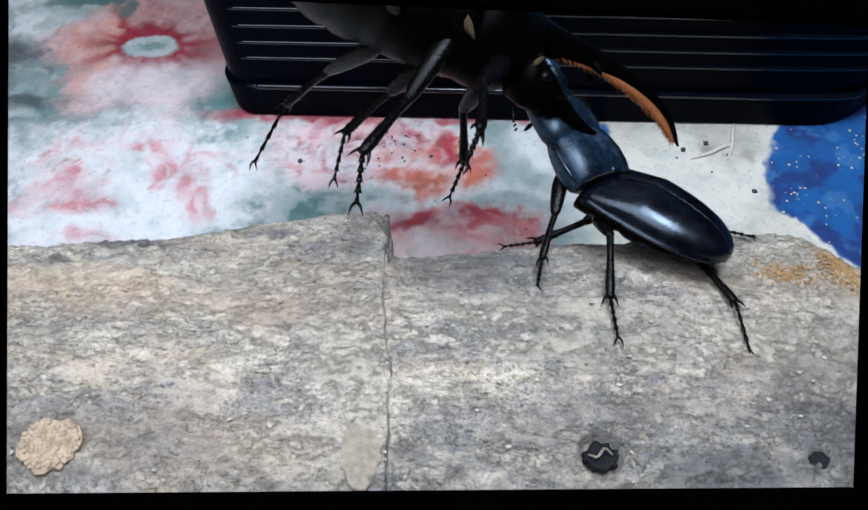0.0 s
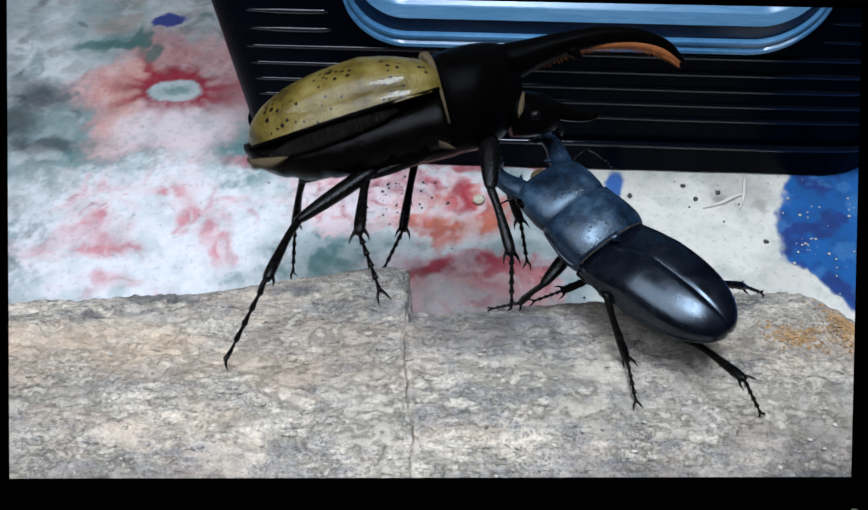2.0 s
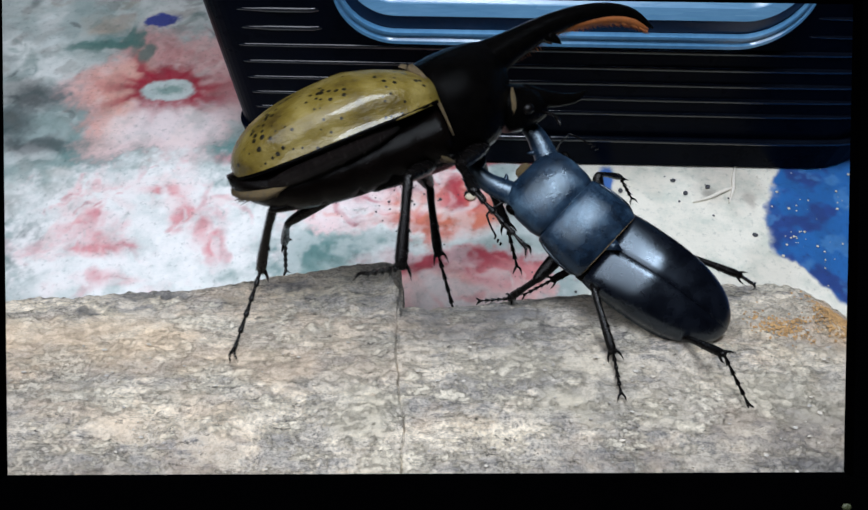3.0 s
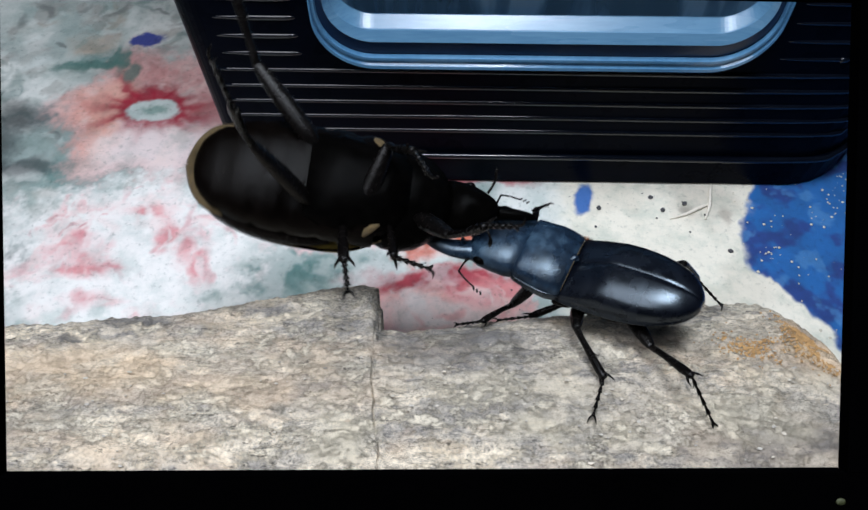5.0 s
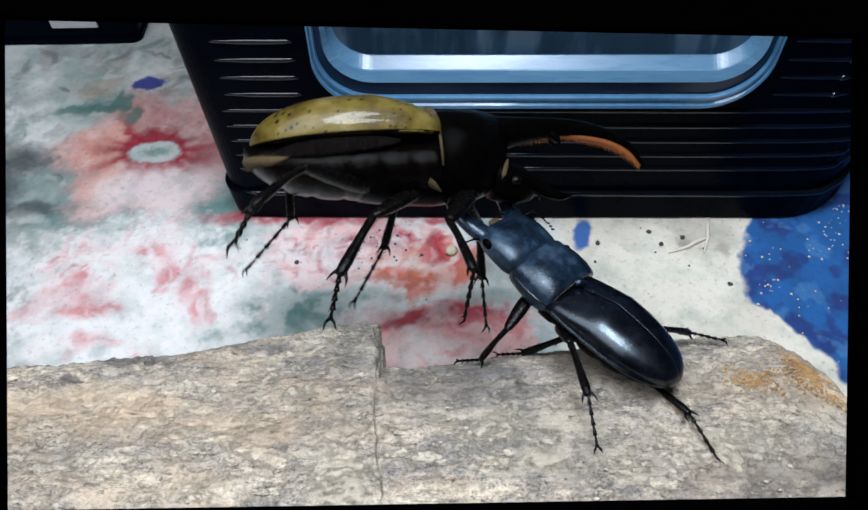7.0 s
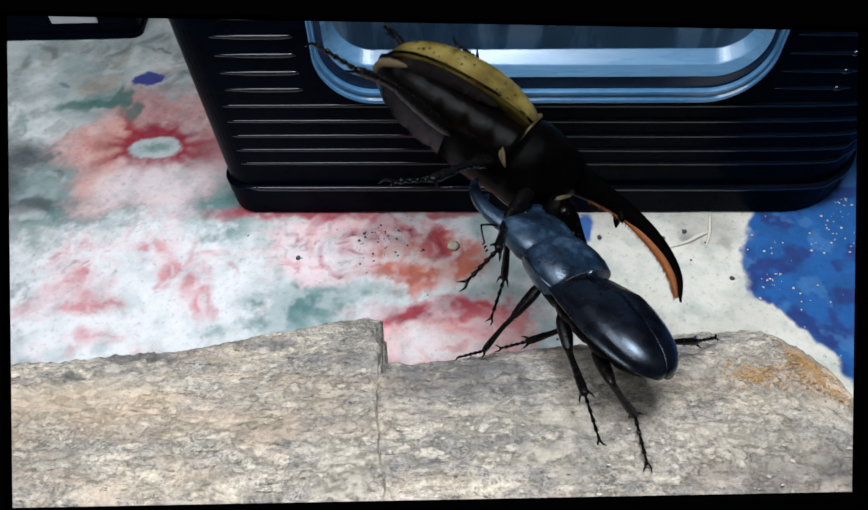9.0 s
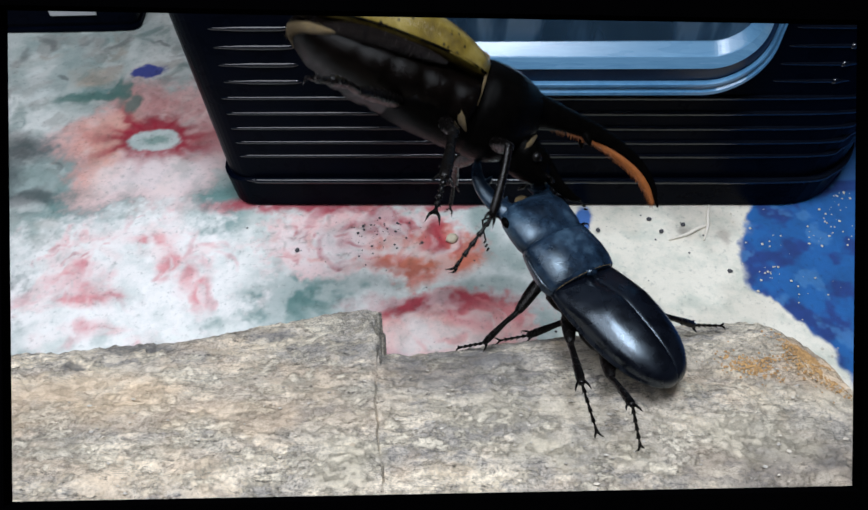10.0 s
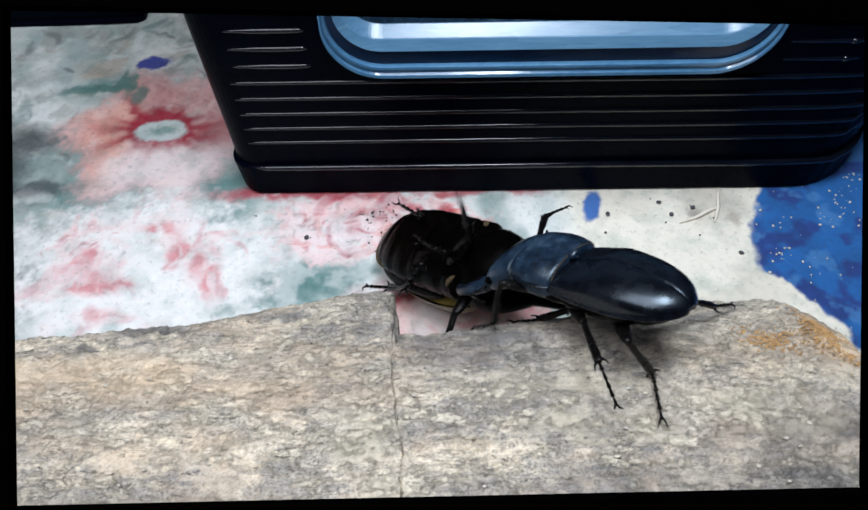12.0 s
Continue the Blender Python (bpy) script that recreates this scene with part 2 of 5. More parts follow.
# ---- mesh helpers ----


def mesh_of(name, verts, faces, smooth=True):
    me = bpy.data.meshes.new(name)
    me.from_pydata([tuple(v) for v in verts], [], [tuple(f) for f in faces])
    me.update()
    bm = bmesh.new()
    bm.from_mesh(me)
    bmesh.ops.recalc_face_normals(bm, faces=bm.faces)
    bm.to_mesh(me)
    bm.free()
    if smooth:
        me.polygons.foreach_set("use_smooth", [True] * len(me.polygons))
    return me


def joined(*shapes):
    verts, faces = [], []
    for v, f in shapes:
        k = len(verts)
        verts += [tuple(p) for p in v]
        faces += [tuple(i + k for i in g) for g in f]
    return verts, faces


def part(name, shape, material, parent, label="", smooth=True):
    """One mesh under a thing or under a part of it."""
    ob = new(name, mesh_of(name, *shape, smooth))
    ob.data.materials.append(material)
    ob.parent = parent
    if label:
        tagged(ob, label)
    return ob


def loft(rings, cap=True):
    n = len(rings[0])
    verts = [p for r in rings for p in r]
    faces = []
    for i in range(len(rings) - 1):
        for j in range(n):
            k = (j + 1) % n
            faces.append((i * n + j, i * n + k, (i + 1) * n + k, (i + 1) * n + j))
    if cap:
        faces.append(tuple(range(n)))
        faces.append(tuple(range((len(rings) - 1) * n, len(rings) * n)))
    return verts, faces


def ring_y(y, wide, top, bottom, n=20, power=1.0, x0=0.0):
    """A closed ring across the body at y; top and bottom are its heights."""
    pts = []
    mid, half = (top + bottom) / 2, (top - bottom) / 2
    for i in range(n):
        a = 2 * math.pi * i / n
        cx, sz = math.cos(a), math.sin(a)
        pts.append((x0 + wide * math.copysign(abs(cx) ** power, cx), y, mid + half * math.copysign(abs(sz) ** power, sz)))
    return pts


def curve_points(ctrl, count):
    """Points and radii along a smooth curve through (x, y, z, r) rows."""
    c = np.array(ctrl, float)
    c = np.vstack([2 * c[0] - c[1], c, 2 * c[-1] - c[-2]])
    out = []
    spans = len(c) - 3
    for i in range(count):
        u = i / (count - 1) * spans
        k = min(int(u), spans - 1)
        f = u - k
        p0, p1, p2, p3 = c[k:k + 4]
        out.append(0.5 * (2 * p1 + (p2 - p0) * f + (2 * p0 - 5 * p1 + 4 * p2 - p3) * f * f + (3 * p1 - p0 - 3 * p2 + p3) * f ** 3))
    return out


def tube(ctrl, count=14, n=10, flat=1.0, up=(0, 0, 1)):
    """A tapered tube through (x, y, z, r) rows; flat squeezes it along up."""
    pts = curve_points(ctrl, count)
    rings = []
    for i, p in enumerate(pts):
        a, b = pts[max(0, i - 1)][:3], pts[min(count - 1, i + 1)][:3]
        d = Vector(b - a).normalized()
        s = d.cross(Vector(up))
        s = s.normalized() if s.length > 1e-6 else Vector((1, 0, 0))
        w = s.cross(d)
        r = max(p[3], 1e-5)
        rings.append([tuple(Vector(p[:3]) + s * r * math.cos(q) + w * r * flat * math.sin(q)) for q in [2 * math.pi * j / n for j in range(n)]])
    return loft(rings)


def ball(centre, rx, ry, rz, n=12, m=8):
    rings = []
    for i in range(1, m):
        a = math.pi * i / m
        rings.append([(centre[0] + rx * math.sin(a) * math.cos(2 * math.pi * j / n), centre[1] + ry * math.sin(a) * math.sin(2 * math.pi * j / n), centre[2] + rz * math.cos(a)) for j in range(n)])
    return loft(rings)


def scaled(shape, k):
    return [tuple(c * k for c in p) for p in shape[0]], shape[1]


def mirrored(shape):
    return [(-x, y, z) for x, y, z in shape[0]], shape[1]


MM = 0.001


def soft_noise(x, y, cell, seed):
    """Smooth noise from 0 to 1 on arrays of places."""
    g = np.random.RandomState(seed).rand(256, 256)
    u, v = x / cell + 40.3, y / cell + 51.7
    iu, iv = np.floor(u).astype(int), np.floor(v).astype(int)
    fu, fv = u - iu, v - iv
    fu, fv = fu * fu * (3 - 2 * fu), fv * fv * (3 - 2 * fv)
    a, b = g[iu % 256, iv % 256], g[(iu + 1) % 256, iv % 256]
    c, d = g[iu % 256, (iv + 1) % 256], g[(iu + 1) % 256, (iv + 1) % 256]
    return (a * (1 - fu) + b * fu) * (1 - fv) + (c * (1 - fu) + d * fu) * fv


def layered(x, y, cell, seed, layers=4):
    total, weight, amp = 0, 0, 1.0
    for i in range(layers):
        total = total + amp * soft_noise(x, y, cell / 2 ** i, seed + i)
        weight += amp
        amp *= 0.55
    return total / weight


def step(lo, hi, v):
    k = np.clip((v - lo) / (hi - lo), 0, 1)
    return k * k * (3 - 2 * k)


# ---- the room ----


def slab(name, lo, hi, material, label):
    (x0, y0, z0), (x1, y1, z1) = lo, hi
    v = [(x, y, z) for z in (z0, z1) for y in (y0, y1) for x in (x0, x1)]
    f = [(0, 1, 3, 2), (4, 5, 7, 6), (0, 1, 5, 4), (2, 3, 7, 6), (0, 2, 6, 4), (1, 3, 7, 5)]
    ob = new(name, mesh_of(name, v, f, False))
    ob.data.materials.append(material)
    return tagged(ob, label, name.split("_")[0], kind="structure")


slab("floor", (-1.6, -1.4, -0.06), (1.6, 1.8, -0.03), plain_wall, "plain dim floor under the cloth")
slab("wall_north", (-1.6, 1.8, -0.06), (1.6, 1.9, 2.2), plain_wall, "plain dim painted wall")
slab("wall_south", (-1.6, -1.5, -0.06), (1.6, -1.4, 2.2), plain_wall, "plain dim painted wall")
slab("wall_west", (-1.7, -1.5, -0.06), (-1.6, 1.9, 2.2), plain_wall, "plain dim painted wall")
slab("wall_east", (1.6, -1.5, -0.06), (1.7, 1.9, 2.2), plain_wall, "plain dim painted wall")
slab("ceiling", (-1.7, -1.5, 2.2), (1.7, 1.9, 2.3), plain_wall, "plain dim ceiling")

# ---- the printed cloth ----


def spread(lo, hi, fine_lo, fine_hi, fine, coarse):
    a = np.arange(lo, fine_lo, coarse)
    b = np.arange(fine_lo, fine_hi, fine)
    c = np.arange(fine_hi, hi + coarse, coarse)
    return np.concatenate([a, b, c])


def cloth():
    xs = spread(-0.9, 0.9, -0.25, 0.215, 0.0006, 0.03)
    ys = spread(-0.5, 1.0, 0.14, 0.42, 0.0006, 0.03)
    X, Y = np.meshgrid(xs, ys)
    warp_x = X + 0.010 * (layered(X, Y, 0.02, 3) - 0.5) + 0.004 * (layered(X, Y, 0.006, 5) - 0.5)
    warp_y = Y + 0.010 * (layered(X, Y, 0.02, 11) - 0.5) + 0.004 * (layered(X, Y, 0.006, 13) - 0.5)
    fray = 0.62 * (layered(X, Y, 0.009, 21, 4) - 0.5) + 0.36 * (layered(X, Y, 0.0024, 27, 3) - 0.5)
    col = np.empty(X.shape + (3,))
    col[:] = (0.78, 0.79, 0.76)

    def lay(mask, c, k=1.0):
        m = np.clip(mask * k, 0, 1)[..., None]
        col[:] = col * (1 - m) + np.array(c) * m

    def blot(cx, cy, rx, ry, soft=0.5, wob=1.1):
        d = np.hypot((warp_x - cx) / rx, (warp_y - cy) / ry) + wob * fray
        return step(1 + soft, 1 - soft, d)

    cream, teal, dark = (0.88, 0.82, 0.70), (0.115, 0.235, 0.225), (0.025, 0.035, 0.04)
    pink, rose, crimson, salmon = (0.80, 0.29, 0.28), (0.66, 0.13, 0.16), (0.38, 0.008, 0.035), (0.70, 0.14, 0.08)
    def streak(cx, cy, length, wide, angle, c, k):
        """A short frayed brush stroke."""
        reach_to = 2.0 * max(length, wide) + 0.004
        ia, ib = np.searchsorted(xs, (cx - reach_to, cx + reach_to))
        ja, jb = np.searchsorted(ys, (cy - reach_to, cy + reach_to))
        win = (slice(ja, jb), slice(ia, ib))
        dx, dy = warp_x[win] - cx, warp_y[win] - cy
        u, v = dx * math.cos(angle) + dy * math.sin(angle), dy * math.cos(angle) - dx * math.sin(angle)
        v = v - 0.25 * u * u / max(length, 1e-4)
        m = (k * step(1.5, 0.4, np.hypot(u / length, v / wide) + 1.3 * fray[win]))[..., None]
        col[win] = col[win] * (1 - m) + np.array(c) * m

    brush = random.Random(17)

    def strokes(count, cx, cy, rx, ry, size, colours, k, around=True):
        for _ in range(count):
            a, d = brush.uniform(0, 2 * math.pi), math.sqrt(brush.random())
            way = a + math.pi / 2 if around else brush.uniform(0, math.pi)
            n = size * brush.uniform(0.5, 1.3)
            streak(cx + rx * d * math.cos(a), cy + ry * d * math.sin(a), n, n * brush.uniform(0.22, 0.45), way + brush.uniform(-0.5, 0.5), brush.choice(colours), k * brush.uniform(0.5, 1.0))

    # broad grey-green leaf wash
    lay(step(0.46, 0.64, layered(X, Y, 0.045, 31)), teal, 0.6)
    lay(step(0.22, 0.38, warp_y - 0.25 * warp_x), (0.44, 0.47, 0.45), 0.35)
    lay(step(0.55, 0.72, layered(X, Y, 0.02, 37)), (0.45, 0.50, 0.47), 0.5)
    lay(blot(-0.225, 0.385, 0.06, 0.05, 0.7), (0.48, 0.48, 0.45), 0.35)
    lay(blot(-0.195, 0.365, 0.012, 0.010), (0.42, 0.28, 0.19), 0.6)
    # Mottles darker to the upper left: print and dimmed light both in the colour.
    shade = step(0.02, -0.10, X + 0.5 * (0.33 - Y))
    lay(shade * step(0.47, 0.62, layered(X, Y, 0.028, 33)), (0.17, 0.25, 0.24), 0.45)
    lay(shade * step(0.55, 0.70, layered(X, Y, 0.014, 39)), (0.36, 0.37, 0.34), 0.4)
    # Left edge and far side are dimmed further in the colour.
    dim_far_left = np.maximum(step(-0.14, -0.25, X), step(0.335, 0.40, Y))
    lay(dim_far_left * step(0.40, 0.60, layered(X, Y, 0.022, 95)), (0.17, 0.20, 0.195), 0.35)
    lay(dim_far_left * step(0.50, 0.66, layered(X, Y, 0.012, 97)), (0.26, 0.24, 0.22), 0.5)
    strokes(120, -0.19, 0.33, 0.07, 0.09, 0.007, [(0.09, 0.17, 0.16), (0.20, 0.27, 0.25), (0.62, 0.66, 0.64), (0.30, 0.25, 0.20), (0.05, 0.06, 0.065)], 0.6, False)
    strokes(60, -0.06, 0.21, 0.05, 0.03, 0.006, [(0.10, 0.20, 0.19), (0.22, 0.32, 0.30), (0.80, 0.80, 0.78)], 0.5, False)
    # leaves
    for cx, cy, rx, ry in ((-0.182, 0.352, 0.016, 0.006), (-0.170, 0.345, 0.005, 0.016), (-0.103, 0.249, 0.014, 0.02), (-0.176, 0.262, 0.02, 0.012), (-0.070, 0.203, 0.022, 0.016), (-0.043, 0.209, 0.03, 0.007), (-0.12, 0.27, 0.03, 0.008)):
        lay(blot(cx, cy, rx, ry, 0.5), teal, 0.85)
    for cx, cy, rx, ry in ((-0.216, 0.307, 0.016, 0.010), (-0.206, 0.267, 0.016, 0.006), (-0.192, 0.208, 0.008, 0.012), (-0.17, 0.234, 0.006, 0.004), (-0.225, 0.285, 0.012, 0.016)):
        lay(blot(cx, cy, rx, ry, 0.6), dark, 0.75)

    def flower(cx, cy, r, petals, turn):
        dx, dy = warp_x - cx, warp_y - cy
        rad, ang = np.hypot(dx, dy), np.arctan2(dy, dx)
        lobes = 1 + 0.14 * np.cos(petals * ang + turn) + 0.6 * fray
        lay(step(1.2, 0.75, rad / (r * lobes)), pink, 0.62)
        lay(step(1.1, 0.6, rad / (r * lobes)) * step(0.2, 0.7, np.cos(ang - 3.3)), (0.82, 0.44, 0.34), 0.7)
        lay(step(1.15, 0.7, rad / (r * lobes)) * step(0.3, 0.8, np.cos(ang + 1.2)), (0.86, 0.76, 0.76), 0.8)
        lay(step(1.0, 0.6, rad / (r * lobes)) * step(0.45, 0.65, layered(X, Y, 0.014, 41)), (0.87, 0.68, 0.64), 0.7)
        for way, reach_to, thin in ((3.05, 1.0, 0.13), (3.5, 0.9, 0.10), (2.75, 0.75, 0.09), (2.3, 1.1, 0.08), (1.7, 0.6, 0.10), (1.1, 0.65, 0.09), (0.5, 0.8, 0.11), (0.15, 1.05, 0.14), (-0.2, 1.05, 0.15), (-0.55, 0.8, 0.11), (-1.2, 0.5, 0.10), (-1.75, 0.65, 0.10), (-2.3, 0.55, 0.12)):
            off_way = np.angle(np.exp(1j * (ang - way))) + 0.22 * fray
            lay(np.exp(-(off_way / (1.25 * thin)) ** 2) * step(reach_to * 1.1, reach_to * 0.35, rad / r + 0.2 * fray), crimson, 0.9)
        lay(step(0.44, 0.32, rad / r + 0.1 * fray), crimson, 0.92)
        hx, hy = 0.35 * warp_x + 0.65 * X - cx, 0.35 * warp_y + 0.65 * Y - cy
        lay(step(0.25, 0.19, np.hypot(hx * 0.75, hy * 1.2) / r + 0.10 * fray), (0.60, 0.66, 0.64), 1.0)
        lay(step(0.15, 0.05, np.hypot(hx * 0.7, hy * 1.3) / r + 0.25 * fray), (0.22, 0.36, 0.32), 0.8)

    flower(-0.1475, 0.310, 0.049, 6, 0.7)
    for cx, cy, rx, ry in ((-0.186, 0.3475, 0.016, 0.0035), (-0.180, 0.354, 0.0032, 0.010), (-0.174, 0.350, 0.004, 0.011), (-0.167, 0.341, 0.004, 0.008), (-0.200, 0.345, 0.012, 0.004)):
        lay(blot(cx, cy, rx, ry, 0.45, 0.7), (0.06, 0.16, 0.14), 0.8)
    # large pale rose
    lay(blot(-0.141, 0.219, 0.060, 0.040, 0.25), (0.86, 0.83, 0.81), 0.95)
    for cx, cy, rx, ry in ((-0.166, 0.217, 0.013, 0.010), (-0.112, 0.222, 0.006, 0.012), (-0.104, 0.209, 0.004, 0.012), (-0.151, 0.187, 0.012, 0.004), (-0.134, 0.241, 0.010, 0.004), (-0.16, 0.205, 0.02, 0.005), (-0.125, 0.226, 0.006, 0.008)):
        lay(blot(cx, cy, rx, ry, 0.7), rose, 0.75)
    petals_on = blot(-0.141, 0.219, 0.056, 0.038, 0.5) * step(0.50, 0.66, layered(warp_x, warp_y, 0.017, 91))
    lay(petals_on, (0.82, 0.50, 0.49), 0.4)
    lay(petals_on * step(0.56, 0.7, layered(X, Y, 0.008, 93)), rose, 0.5)
    strokes(70, -0.141, 0.217, 0.050, 0.036, 0.0075, [(0.86, 0.84, 0.82), (0.86, 0.84, 0.82), (0.86, 0.84, 0.82), (0.84, 0.66, 0.64), (0.85, 0.76, 0.75), (0.62, 0.20, 0.23)], 0.7, False)
    strokes(18, -0.141, 0.219, 0.052, 0.036, 0.0032, [(0.55, 0.10, 0.14), (0.62, 0.20, 0.22), (0.35, 0.38, 0.36)], 0.6)
    # middle rose
    lay(blot(-0.030, 0.237, 0.052, 0.023, 0.2), (0.84, 0.53, 0.52), 0.95)
    lay(blot(-0.048, 0.232, 0.025, 0.014, 0.5), (0.84, 0.76, 0.76), 0.7)
    lay(blot(0.002, 0.228, 0.026, 0.017, 0.3), salmon, 0.85)
    lay(blot(-0.004, 0.230, 0.011, 0.007, 0.6), (0.84, 0.66, 0.62), 0.9)
    lay(blot(-0.018, 0.247, 0.014, 0.006, 0.5), crimson, 0.9)
    lay(blot(0.006, 0.240, 0.005, 0.010, 0.5), crimson, 0.85)
    # Crimson under the box edge paints its reddish shadow into the print.
    lay(blot(-0.055, 0.2605, 0.050, 0.0055, 0.5), (0.42, 0.02, 0.05), 0.9)
    lay(blot(0.025, 0.2595, 0.04, 0.0035, 0.5), (0.46, 0.05, 0.07), 0.8)
    lay(blot(0.004, 0.2215, 0.024, 0.0045, 0.5), (0.66, 0.17, 0.09), 0.8)
    lay(blot(-0.012, 0.219, 0.022, 0.003, 0.6), (0.5, 0.14, 0.10), 0.7)
    lay(blot(-0.142, 0.286, 0.034, 0.012, 0.5), (0.86, 0.74, 0.73), 0.6)
    lay(blot(0.045, 0.206, 0.035, 0.012, 0.5), (0.74, 0.76, 0.73), 0.9)
    lay(blot(0.040, 0.2065, 0.030, 0.004, 0.6), (0.30, 0.38, 0.36), 0.7)
    lay(blot(0.052, 0.218, 0.010, 0.007, 0.6), (0.34, 0.40, 0.37), 0.55)
    strokes(60, -0.028, 0.238, 0.048, 0.020, 0.006, [(0.86, 0.70, 0.68), (0.85, 0.80, 0.78), (0.66, 0.16, 0.16), (0.78, 0.36, 0.32), (0.45, 0.03, 0.07)], 0.65)
    strokes(34, -0.055, 0.238, 0.03, 0.016, 0.0022, [(0.16, 0.12, 0.12), (0.35, 0.24, 0.22), (0.5, 0.08, 0.10)], 0.6, False)
    # front rose, partly behind the log
    lay(blot(0.010, 0.182, 0.042, 0.021, 0.15), (0.86, 0.42, 0.40), 0.95)
    lay(blot(0.006, 0.178, 0.03, 0.012, 0.6), (0.87, 0.74, 0.70), 0.8)
    lay(blot(0.006, 0.1985, 0.036, 0.0055, 0.5), crimson, 0.92)
    lay(blot(0.028, 0.190, 0.016, 0.006, 0.6), (0.72, 0.20, 0.22), 0.7)
    lay(blot(-0.022, 0.170, 0.012, 0.005, 0.6), (0.66, 0.22, 0.3), 0.7)
    lay(step(0.50, 0.68, layered(X, Y, 0.013, 51)) * step(0.10, 0.04, X) * step(0.275, 0.255, Y), (0.86, 0.84, 0.82), 0.4)
    strokes(40, 0.008, 0.182, 0.038, 0.018, 0.005, [(0.87, 0.76, 0.72), (0.86, 0.58, 0.55), (0.74, 0.26, 0.26), (0.84, 0.42, 0.38)], 0.6)
    # cream ground and the blue field
    lay(step(0.055, 0.075, warp_x + 0.01 * fray) * step(0.40, 0.30, warp_y), cream, 0.95)
    lay(step(0.5, 0.7, layered(X, Y, 0.03, 61)) * step(0.06, 0.09, X), (0.66, 0.60, 0.50), 0.5)
    shore = np.interp(warp_y, [0.10, 0.169, 0.189, 0.205, 0.225, 0.252, 0.40], [0.186, 0.178, 0.167, 0.151, 0.153, 0.165, 0.20])
    sea = step(-0.002, 0.002, warp_x - shore + 0.004 * fray)
    lay(sea, (0.006, 0.115, 0.38), 1.0)
    lay(sea * step(0.52, 0.66, layered(X, Y, 0.018, 71)), (0.010, 0.035, 0.20), 0.85)
    lay(sea * step(0.62, 0.72, layered(X, Y, 0.012, 77)), (0.06, 0.22, 0.50), 0.6)
    lay(blot(0.0785, 0.246, 0.005, 0.008, 0.25, 0.7), (0.006, 0.115, 0.42), 0.95)
    lay(blot(0.138, 0.243, 0.017, 0.012, 0.5), (0.62, 0.55, 0.47), 0.6)
    lay(blot(0.128, 0.238, 0.004, 0.003, 0.6), (0.30, 0.26, 0.22), 0.7)
    lay(blot(0.148, 0.236, 0.003, 0.004, 0.6), (0.36, 0.31, 0.26), 0.6)
    lay(blot(-0.163, 0.368, 0.011, 0.0055, 0.25, 1.2), (0.012, 0.03, 0.26), 0.95)
    Z = 0.0018 * (layered(X, Y, 0.05, 81) - 0.5) + 0.0009 * (layered(X, Y, 0.009, 83) - 0.5)
    ny, nx = X.shape
    verts = np.stack([X, Y, Z], -1).reshape(-1, 3)
    i = np.arange((ny - 1) * nx).reshape(ny - 1, nx)[:, :-1].ravel()
    faces = np.stack([i, i + 1, i + nx + 1, i + nx], 1)
    me = bpy.data.meshes.new("ground")
    me.from_pydata(verts.tolist(), [], faces.tolist())
    me.polygons.foreach_set("use_smooth", [True] * len(me.polygons))
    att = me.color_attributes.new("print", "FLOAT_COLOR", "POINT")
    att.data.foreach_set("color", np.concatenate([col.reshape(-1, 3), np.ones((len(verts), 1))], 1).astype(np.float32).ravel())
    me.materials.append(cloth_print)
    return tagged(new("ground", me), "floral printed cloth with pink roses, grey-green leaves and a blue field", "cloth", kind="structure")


cloth()

def pebble(rnd, r, n=7):
    rings = []
    for k, h in ((0.7, 0.0), (1.0, 0.5), (0.75, 0.95), (0.3, 1.1)):
        rings.append([(r * k * rnd.uniform(0.75, 1.2) * math.cos(2 * math.pi * j / n), r * k * rnd.uniform(0.75, 1.2) * math.sin(2 * math.pi * j / n), r * h * 0.8) for j in range(n)])
    return loft(rings)


# ---- the log ----
BACK_X = [-0.30, -0.147, -0.0847, -0.0519, -0.0212, -0.0165, -0.0150, 0.0075, 0.0468, 0.0871, 0.1244, 0.1350, 0.1396, 0.1452, 0.165, 0.24]
BACK_Y = [0.118, 0.1345, 0.1415, 0.1500, 0.1570, 0.1560, 0.1372, 0.1390, 0.1443, 0.1495, 0.1516, 0.1444, 0.1293, 0.1237, 0.105, 0.06]


def log_axis(x):
    """The log's centre line, the reach of its back half, and of the ledge beyond it."""
    yc = 0.060 + 0.06 * x
    edge = np.interp(x, BACK_X, BACK_Y)
    plain = np.minimum(edge, 0.1388 + 0.105 * x)
    return yc, np.maximum((plain - yc) / 0.95, 0.015), edge - plain


def log_height(x, y):
    """The smooth top of the log over a place."""
    yc, back, _ = log_axis(x)
    b = (0.090 - 0.09 * x) / 2
    return b * (1 + np.sqrt(np.clip(1 - ((y - yc) / np.where(y > yc, back, 0.0875)) ** 2, 0, 1)))


def crack_x(y):
    return np.interp(y, [0.03, 0.057, 0.083, 0.103, 0.119, 0.16], [-0.010, -0.0112, -0.0110, -0.0136, -0.0146, -0.0150])


